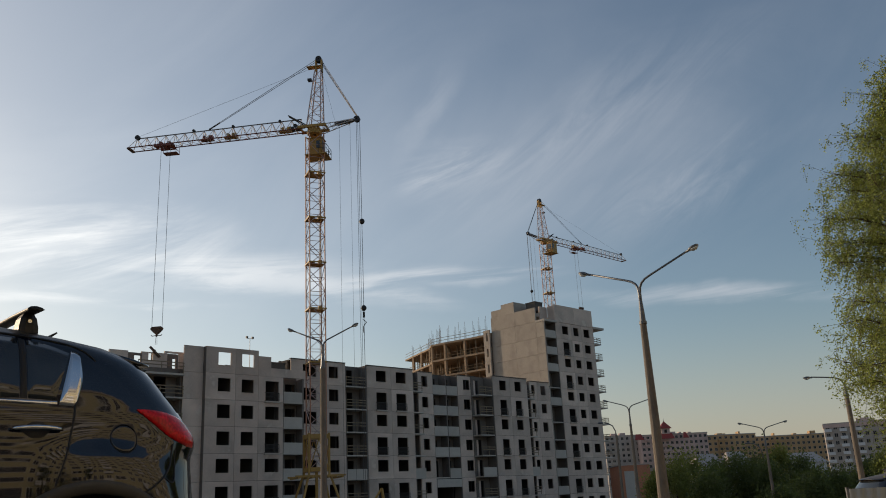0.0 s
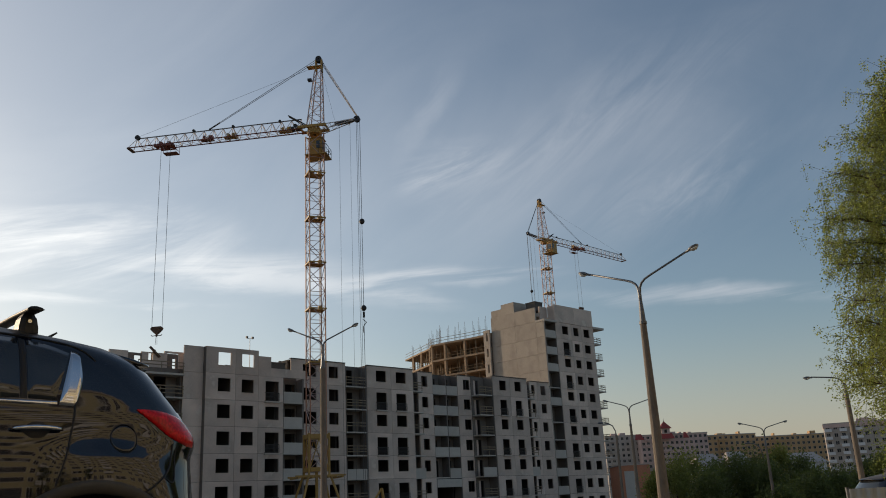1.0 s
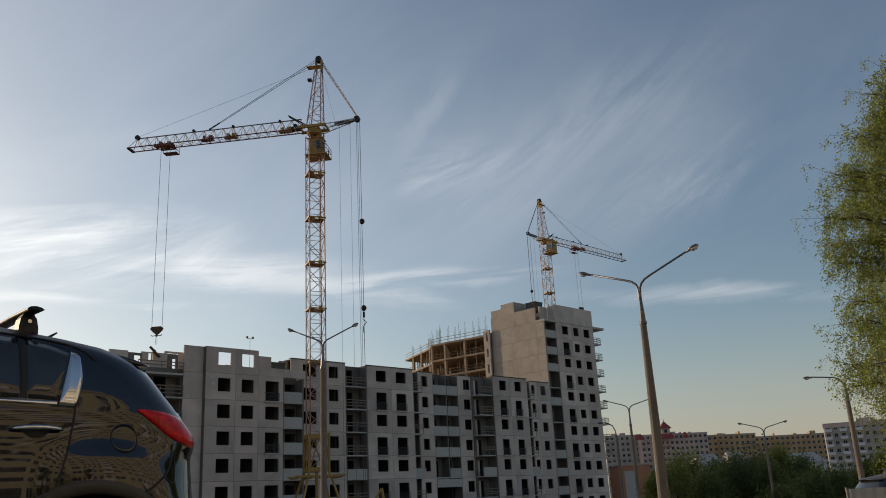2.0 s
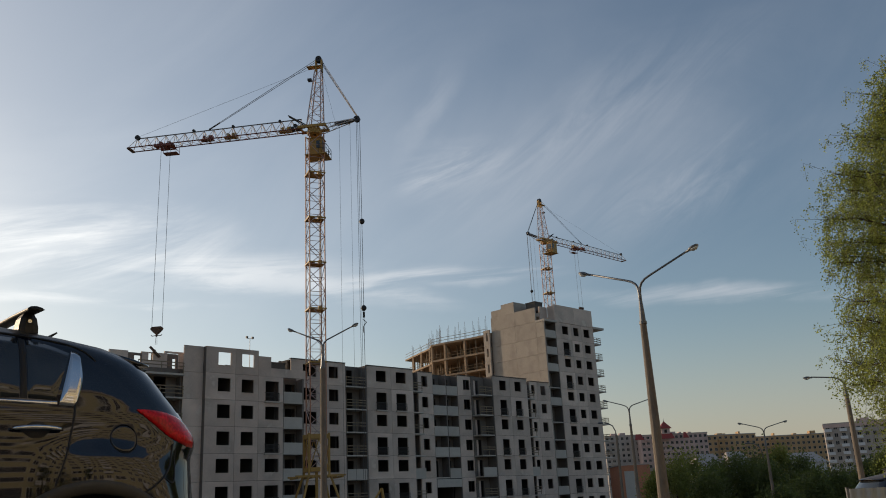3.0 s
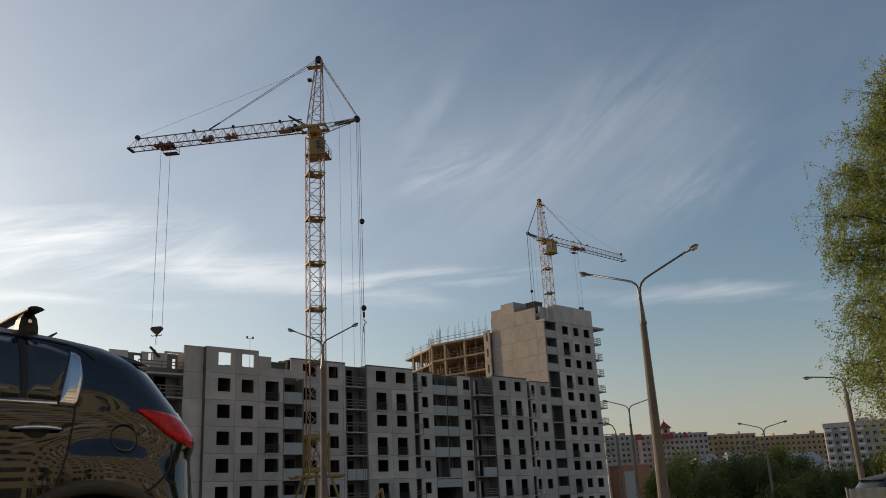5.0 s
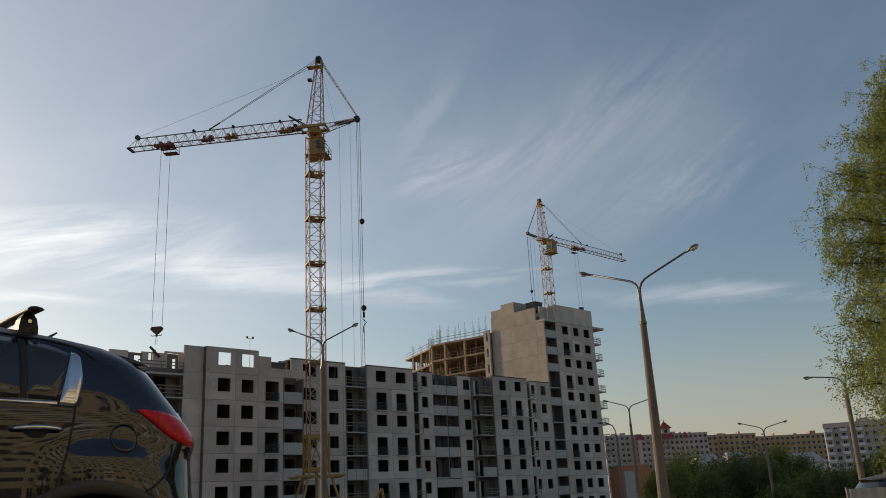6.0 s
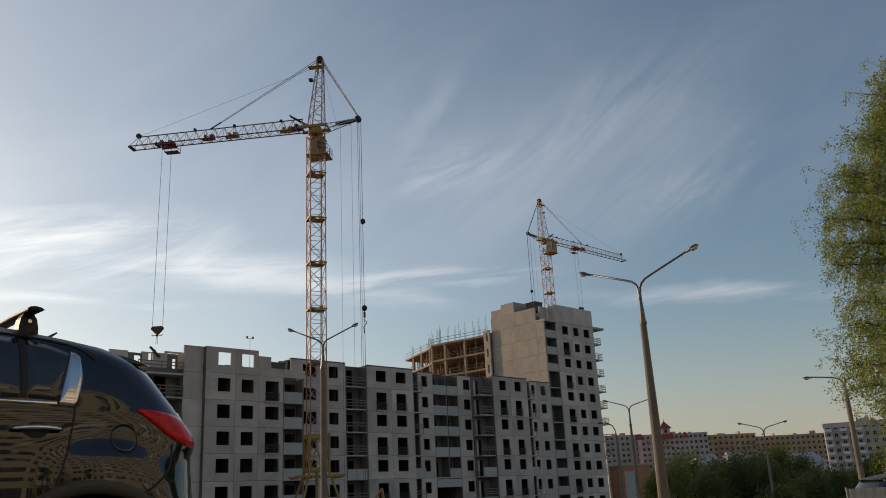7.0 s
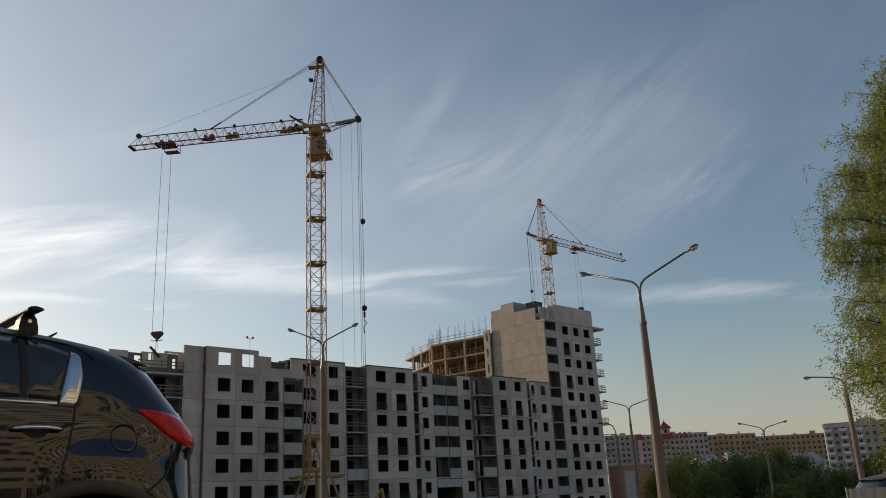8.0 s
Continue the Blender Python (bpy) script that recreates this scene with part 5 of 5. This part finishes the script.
def build_birch():
    x, y = 9.1, 14.0
    t = thing("birch_tree", pose(x, y, ground_z(x, y) - 0.05), "birch with thin drooping twigs and small yellow-green leaves", "tree")
    rng = random.Random(21)
    H = 8.85
    trunk = [Vector((0.12 * math.sin(i * 0.9), 0.1 * math.cos(i * 0.7), H * i / 12)) for i in range(13)]
    part("trunk", Shape().path(trunk, [0.17 * (1 - i / 13) + 0.012 for i in range(13)], 10), M["bark"], t, "white birch trunk", smooth=True)
    limbs = []
    N = 230
    level = (0.9, 1.9, 2.9, 3.9, 4.5, 4.9, 5.5, 5.9, 6.4, 6.9, 7.4, 7.9, 8.6, 9.2, 9.6)
    wide = (1.6, 1.85, 2.3, 2.58, 2.38, 2.1, 2.3, 2.45, 2.2, 2.05, 1.75, 1.35, 0.75, 0.35, 0.15)
    for i in range(N):
        f = (i + 0.5) / N
        tip = 0.9 + (H - 0.9) * f
        az = i * 2.399 + rng.uniform(-0.3, 0.3)
        reach = float(np.interp(tip, level, wide)) * (0.80 + 0.22 * rng.random())
        z = max(0.6, tip - 0.5 * reach)
        k = z / H * 12
        base = trunk[int(k)].lerp(trunk[min(12, int(k) + 1)], k - int(k))
        d = Vector((math.cos(az), math.sin(az), 0))
        pts = []
        for j in range(9):
            v = j / 8
            pts.append(d * reach * v + Vector((0, 0, (tip - z) * v + 0.5 * reach * (v - v * v))) + Vector((rng.gauss(0, 0.05), rng.gauss(0, 0.05), rng.gauss(0, 0.03))) * v)
        s = Shape().path(pts, [0.03 * (1 - v / 9) * (0.5 + 0.5 * reach / 2.4) + 0.003 for v in range(9)], 5)
        lv = Shape()
        seen = math.cos(az) < 0.3
        for q in range(int((64 if seen else 20) * (0.35 + 0.65 * reach / 2.3))):
            v = rng.uniform(0.2, 1.0) ** 0.75 * 8
            a = pts[int(v)].lerp(pts[min(8, int(v) + 1)], v - int(v))
            m = a + d * rng.uniform(-0.02, 0.16) + Vector((rng.gauss(0, 0.2), rng.gauss(0, 0.2), rng.gauss(0.02, 0.17)))
            e = m + d * 0.04 + Vector((rng.gauss(0, 0.07), rng.gauss(0, 0.07), -rng.uniform(0.08, 0.36)))
            s.tube(a, m, 0.0035, 0.0025, n=3, cap=False).tube(m, e, 0.0025, 0.0015, n=3, cap=False)
            line = [a.lerp(m, 0.5), a.lerp(m, 0.75)] + [m.lerp(e, w / 5) for w in range(6)]
            leaf_cloud(lv, line, rng.randrange(22, 46), 0.042, 0.037, rng)
        br = part("branch", s, M["twig"], t, at=base)
        part("foliage", lv, M["birch"], br, "small yellow-green birch leaves", kind="stuff")
        limbs.append((br, base, az, reach, i))
    return t, limbs


birch, birch_limbs = build_birch()


# ---- shrubs and trees across the road ----
def build_shrub(x, y, h, r, seed, mat="far_leaf", count=10000):
    rng = random.Random(seed)
    z0 = ground_z(x, y)
    t = thing("deciduous_tree", pose(x, y, z0 - 0.1), "dense dark green tree with an uneven leafy crown", "tree", "trees across the road")
    part("trunk", Shape().path([(0, 0, 0), (0.1, 0.05, h * 0.3), (0.0, 0.1, h * 0.7)], [0.16, 0.12, 0.04], 7), M["twig"], t)
    crown = Shape()
    blobs = []
    for _ in range(26):
        a, q = rng.uniform(0, 6.28), rng.random()
        zz = h * (0.10 + 0.82 * q)
        rr = r * (1.1 - 0.75 * q) * math.sqrt(rng.random())
        blobs.append((rr * math.cos(a), rr * math.sin(a), zz))
    blobs += [(0, 0, h * 0.85), (0.15 * r, 0, h * 0.97)]
    for b in blobs:
        leaf_cloud(crown, [b], count // len(blobs), r * rng.uniform(0.16, 0.26), 0.17, rng)
    part("crown", crown, mat if not isinstance(mat, str) else M[mat], t)
    return t


for i, (x, y, h, r) in enumerate(((16.1, 70, 6.7, 1.5), (17.6, 70, 7.8, 2.2), (19.9, 74, 8.0, 2.3), (20.2, 69, 6.6, 2.2), (22.6, 76, 7.3, 2.2), (22.9, 72, 7.6, 2.2), (25.1, 74, 7.8, 2.4), (24.8, 70, 6.9, 2.2), (29, 78, 8.4, 2.2), (29.8, 76, 7.5, 2.5), (32.1, 80, 6.4, 2.4), (35, 84, 6.2, 2.6), (36.8, 84, 6.1, 2.6), (39, 86, 5.9, 2.6), (31, 66, 6.6, 1.6), (31.6, 64, 7.3, 1.8), (19, 66, 6.0, 2.2), (26, 64, 5.8, 2.4), (33, 66, 5.4, 2.4), (38.5, 70, 5.3, 2.5), (43, 70, 5.9, 2.4), (13.2, 64, 4.3, 1.5), (22, 60, 4.7, 1.9), (28.5, 60, 4.8, 2))):
    build_shrub(x, y, h, r, 100 + i, ("far_leaf", "sunlit_leaf")[i in (0, 1, 2, 8, 10, 15)])


# ---- houses across the valley ----
FAR = dict(
    beige=material("beige_plaster", (0.46, 0.415, 0.265), 0.9, spread=0.08, scale=0.2, fine=2),
    pink=material("far_pink_plaster", (0.56, 0.41, 0.37), 0.9, spread=0.07, scale=0.2, fine=2, stain=(0.30, 0.24, 0.23), stain_scale=0.12),
    brick=material("far_tan_brick", (0.52, 0.33, 0.17), 0.9, spread=0.08, scale=0.2, fine=3, stain=(0.29, 0.18, 0.10), stain_scale=0.1),
    grey=material("far_grey_panel", (0.44, 0.385, 0.345), 0.9, spread=0.08, scale=0.2, fine=2, stain=(0.26, 0.25, 0.25), stain_scale=0.12),
    white=material("far_white_plaster", (0.62, 0.62, 0.64), 0.85, spread=0.06, scale=0.3, fine=3),
    red=material("red_roof_sheet", (0.30, 0.05, 0.04), 0.6, spread=0.12, scale=0.5, fine=4),
    orange_brick=material("orange_brick_wall", (0.52, 0.21, 0.115), 0.9, spread=0.12, scale=0.8, fine=9, stain=(0.46, 0.20, 0.13)),
    pane=material("far_window_glass", (0.03, 0.03, 0.034), 0.35, spec=0.15, spread=0.2, scale=0.5, fine=2, bump=0.0, per_object=0.4),
)


def far_house(x, y, w, d, roof, mat, turn, label, step=3.0, balconies=(), storey=2.9, roof_bits=3, seed=1, frames="grey", attic=False):
    z0 = ground_z(x, y)
    h = roof - z0
    b = thing("apartment_building", pose(x, y, z0, 0, 0, turn), label, "building", "houses across the valley")
    rng = random.Random(seed)
    part("wall", Shape().box(0, w, 0, d, 0, h), FAR[mat], b)
    part("roof", Shape().box(-0.2, w + 0.2, -0.2, d + 0.2, h, h + 0.45), FAR["grey"], b)
    if attic:
        part("attic_band", Shape().box(-0.3, w + 0.3, -0.3, d * 0.4, h - 1.3, h + 0.02), FAR["pink"], b, "pale attic band")
    n = int(w / step)
    gap = w / n
    pane = Shape().box(-0.62, 0.62, -0.05, 0.02, 0, 1.35).mesh("pane", FAR["pane"])
    frame_mesh = Shape().box(-0.72, -0.62, -0.09, 0.02, -0.1, 1.43).box(0.62, 0.72, -0.09, 0.02, -0.1, 1.43).box(-0.62, 0.62, -0.09, 0.02, 1.35, 1.43).box(-0.62, 0.62, -0.13, 0.02, -0.1, 0.0).box(-0.04, 0.04, -0.09, -0.05, 0, 1.35).mesh("window", FAR[frames])
    balc = Shape().box(-1.3, 1.3, -1.1, 0, -0.1, 0.05).box(-1.3, 1.3, -1.1, -1.02, 0.05, 1.05).box(-1.3, -1.22, -1.02, 0, 0.05, 1.05).box(1.22, 1.3, -1.02, 0, 0.05, 1.05).mesh("balcony", FAR["white" if attic or turn > 100 else mat])
    storeys = min(9, int(h / storey))
    for k in range(storeys):
        z = h - (k + 1) * storey + 0.9
        for i in range(n):
            win = part("window", frame_mesh, None, b, at=(gap * (i + 0.5), 0, z))
            part("pane", pane, None, win)
            if i in balconies and rng.random() < 0.85:
                part("balcony", balc, None, b, at=(gap * (i + 0.5), 0, z - 0.85))
    for i in range(roof_bits):
        q = rng.uniform(1, w - 3)
        part("roof_box", Shape().box(q, q + rng.choice((0.7, 0.9, 1.6, 3.0)), d * 0.3, d * 0.6, h + 0.45, h + rng.uniform(1.2, 2.3)), FAR["pink" if mat == "grey" else mat], b)
    return b


far_house(81.0, 461.1, 18.7, 14, 30.3, "grey", 1, "long grey apartment block far across the valley", seed=3, roof_bits=2, balconies=(1,), step=2.6)
far_house(98.6, 454.1, 35.7, 14, 29.5, "pink", 3, "pinkish plastered apartment block with a red turret", seed=4, balconies=(1, 4, 5), roof_bits=5, step=2.5)
far_house(135.2, 461.1, 26.4, 14, 28.1, "brick", 2, "tan brick apartment block far across the valley", seed=5, balconies=(2, 3), roof_bits=3, step=2.7)
far_house(160.5, 485.8, 47.5, 14, 27.5, "brick", -3, "tan brick apartment block behind the nearer blocks", seed=6, balconies=(1, 6, 7), roof_bits=5, step=2.7)
far_house(145.9, 339.7, 24.6, 12, 22.8, "grey", -22, "grey panel apartment block with white balconies", seed=7, balconies=(0, 2, 4), roof_bits=5, step=2.5, attic=True)
far_house(170.7, 345.0, 21.1, 12, 23.8, "white", 8, "white panel apartment block across the valley", seed=9, balconies=(1,), roof_bits=1, step=2.6)


def build_turret():
    x, y = 111.4, 451.0
    b = thing("roof_turret", pose(x, y, 29.8), "small turret with a pointed red roof", "turret")
    part("turret_wall", Shape().box(-2.2, 2.2, 0, 4.4, -0.05, 2.7), FAR["pink"], b)
    part("turret_roof", Shape().add([(-3.2, -0.9, 2.7), (3.2, -0.9, 2.7), (3.2, 5.4, 2.7), (-3.2, 5.4, 2.7), (0, 2.2, 6.6)], [(0, 1, 4), (1, 2, 4), (2, 3, 4), (3, 0, 4), (3, 2, 1, 0)]), FAR["red"], b, "pointed red roof")
    part("turret_window", Shape().box(-0.7, 0.7, -0.06, 0.02, 0.4, 2.1), FAR["pane"], b)
    part("finial", Shape().tube((0, 2.2, 6.4), (0, 2.2, 8.0), 0.16, 0.07, n=6), M["dark"], b)
    for x0, x1 in ((-16.7, -12.0), (-3.3, 4.0), (8.4, 11.3)):
        part("lower_roof", Shape().loft([[(x0, -1.6, -2.5), (x1, -1.6, -2.5), (x1, -1.4, -2.7), (x0, -1.4, -2.7)], [(x0 + 0.9, 0.5, 0.4), (x1 - 0.9, 0.5, 0.4), (x1 - 0.9, 0.7, 0.2), (x0 + 0.9, 0.7, 0.2)]]), FAR["red"], b, "red roof slope")


build_turret()


def build_brick_house():
    """Unfinished orange brick house by the tower's foot."""
    x, y = 22.4, 118.0
    z0 = ground_z(x, y)
    b = thing("brick_house", pose(x, y, z0, 0, 0, 0), "unfinished orange brick house with a pale wall panel", "house")
    h = 4.3 - z0
    part("wall", Shape().box(0, 4.0, 0, 8, 0, h), FAR["orange_brick"], b)
    part("wall_panel", Shape().box(0.5, 2.3, -0.06, 0.02, 0, h - 0.75), M["parapet"], b, "pale wall panel")
    part("coping", Shape().box(-0.1, 4.1, -0.1, 8.1, h, h + 0.1), M["parapet"], b)
    part("stair_wall", Shape().box(4.0, 5.4, 1, 8, 0, h - 0.5), M["concrete"], b)
    for k in range(4):
        part("opening", Shape().box(4.3, 5.1, 0.93, 1.02, h - 1.6 - 1.5 * k, h - 0.9 - 1.5 * k), M["dark"], b)


build_brick_house()


def low_house(x, y, w, roof):
    z0 = ground_z(x, y)
    h = roof - z0
    b = thing("low_house", pose(x, y, z0), "low white house among the trees", "house", "low white houses")
    part("wall", Shape().box(0, w, 0, 8, 0, h), FAR["white"], b)
    part("roof", Shape().add([(-0.4, -0.5, h), (w + 0.4, -0.5, h), (w + 0.4, 8.5, h), (-0.4, 8.5, h), (0.5, 4, h + 2.2), (w - 0.5, 4, h + 2.2)], [(0, 1, 5, 4), (1, 2, 5), (2, 3, 4, 5), (3, 0, 4), (3, 2, 1, 0)]), FAR["grey"], b)
    for i in range(int(w / 2.5)):
        part("window", Shape().box(1 + 2.5 * i, 2.1 + 2.5 * i, -0.06, 0.02, h - 2.3, h - 1.0), FAR["pane"], b)


low_house(45.0, 160, 4.4, 4.9)
low_house(50.2, 158, 3.6, 5.0)
low_house(66.2, 172, 7.0, 4.7)


# ---- fence and car beside the birch ----
def build_fence():
    b = thing("sheet_metal_fence", pose(7.5, 17.6, ground_z(9, 17.6) - 0.04), "white ribbed sheet metal fence", "fence")
    for k in range(3):
        s = Shape()
        n = 21
        pts = []
        for i in range(n):
            x = 1.0 * i / (n - 1)
            pts.append((x, 0.025 if (i // 2) % 2 else 0.0))
        s.loft([[(x, y, z) for x, y in pts] + [(x, y + 0.006, z) for x, y in reversed(pts)] for z in (0, 1.42)])
        part("sheet", s, FAR["white"], b, at=(0.35 + 1.0 * k, 0, 0))
    for k in range(4):
        part("post", Shape().box(-0.03, 0.03, 0.03, 0.09, 0, 1.45), M["lampmetal"], b, at=(0.35 + k * 1.0, 0.02, 0))


build_fence()
second = copy_thing(parked_car, pose(10.2, 22.0, -0.93, 0, 0, 180))
tagged(second, "dark blue car parked behind the white fence", "car")

# ---- floodlight mast on the roof ----
mast_at = HOUSE_AT @ Matrix.Translation((*house(50.3, -84.0), top_of(1) + 1.8))
mast = thing("floodlight_mast", mast_at, "thin mast with two small floodlights on the roof", "floodlight")
part("pole", Shape().tube((0, 0, -0.05), (0, 0, 4.8), 0.035, 0.028, n=6).box(-0.42, 0.38, -0.02, 0.02, 4.66, 4.7), M["lampmetal"], mast)
for q in (-0.4, 0.35):
    part("floodlight", Shape().box(q - 0.12, q + 0.12, -0.1, 0.08, 4.7, 4.93), M["dark"], mast)


# ---- loader at the foot of the block ----
def build_loader():
    x, y = -7.6, 79.0
    b = thing("yellow_loader", pose(x, y, ground_z(x, y), 0, 0, 20), "small yellow loader with its arm raised beside the block", "loader")
    part("body", Shape().box(-1.6, 1.2, -0.75, 0.75, 0.55, 1.5).box(-0.6, 0.7, -0.6, 0.6, 1.5, 2.5), M["yellow"], b)
    part("arm", Shape().path([(0.9, 0, 1.4), (1.2, 0, 2.6), (1.0, 0, 4.0)], [0.2, 0.16, 0.12], 8).path([(-0.9, 0, 1.4), (0.3, 0, 3.0), (1.0, 0, 4.0)], 0.1, 6), M["yellow"], b, "raised lifting arm")
    for wx in (-1.1, 0.8):
        for wy in (-0.8, 0.8):
            part("wheel", Shape().add(*wheel((wx, wy, 0.5), 0.5, 0.35)), M["tyre"], b)


build_loader()


# ---- a beam left leaning on the unfinished storey under the hook ----
beam_at = HOUSE_AT @ Matrix.Translation((*house(38.45, -82.85), 17.2 + 1.8))
beam = part("timber_beam", Shape().box(-0.75, 0.75, -0.1, 0.1, -0.1, 0.1).box(-0.2, -0.05, -0.13, 0.13, -0.13, 0.13), M["rust"], at=beam_at @ pose(0, 0, -0.12, 0, 42, 0))
tagged(beam, "short dark beam leaning on the unfinished wall", "beam")


# ---- blocks behind the camera, which the car's paint mirrors ----
for i, (x, y, w, turn, mat) in enumerate(((34, -26, 34, 200, "beige"), (-4, -36, 36, 178, "beige"), (38, 24, 58, 247.6, "beige"))):
    o = far_house(x, y, w, 13, (22.0, 20.5, 26.0)[i], mat, turn, "apartment block across the lot", seed=30 + i, balconies=(1, 4, 8, 11, 15, 18, 22), roof_bits=1, step=2.2, frames="white")


for i, (x, y, h, r) in enumerate(((9, -19, 5.0, 2.2), (21, -14, 9.0, 3.0), (25.5, -19, 9.5, 3.0), (16, -18, 8.0, 2.8))):
    build_shrub(x, y, h, r, 301 + i, count=4000)


def motions():
    c, jib, ropes, block, S = near_crane
    # the crane eases back as its load comes off
    rest = CRANE_AT
    lean = CRANE_AT @ Matrix.Rotation(radians(0.16), 4, "Y")
    walk(c, [(0.0, rest), (6.2, rest), (6.5, CRANE_AT @ Matrix.Rotation(radians(0.07), 4, "Y")), (7.0, lean), (8.0, lean)])
    up = S @ Matrix.Rotation(radians(-0.38), 4, "Y")
    walk(jib, [(0.0, S), (6.2, S), (6.5, S @ Matrix.Rotation(radians(-0.15), 4, "Y")), (7.0, up), (8.0, up)])
    Z = 43.0 - 21.73
    rows = [(0.0, 0.0), (6.6, 0.0), (7.0, -0.02), (7.5, -0.12), (8.0, -0.58)]
    for ob in (ropes, block):
        walk(ob, [(t, S @ Matrix.Translation((17.5, 0, -Z + dz))) for t, dz in rows])
    # the birch sways
    sway = [(0.0, 0.0), (0.5, -0.2), (1.0, -0.1), (1.5, 0.0), (2.2, 0.1), (3.0, 0.1), (3.5, 0.4), (4.0, 0.5), (4.5, 1.2), (4.9, 1.1), (5.4, 0.4), (6.0, -0.1), (6.5, -0.3), (7.0, -0.5), (7.5, -0.3), (8.0, 0.0)]
    for br, base, az, reach, i in birch_limbs:
        rows = []
        for t, a in sway:
            k = 1.5 * a * (0.7 + 0.5 * math.sin(i * 1.7)) + 0.35 * math.sin(2.3 * t + i * 1.3)
            rows.append((t, Matrix.Translation(base) @ Matrix.Rotation(radians(k), 4, "Y") @ Matrix.Rotation(radians(0.5 * math.sin(1.7 * t + i)), 4, "X")))
        walk(br, rows)


motions()
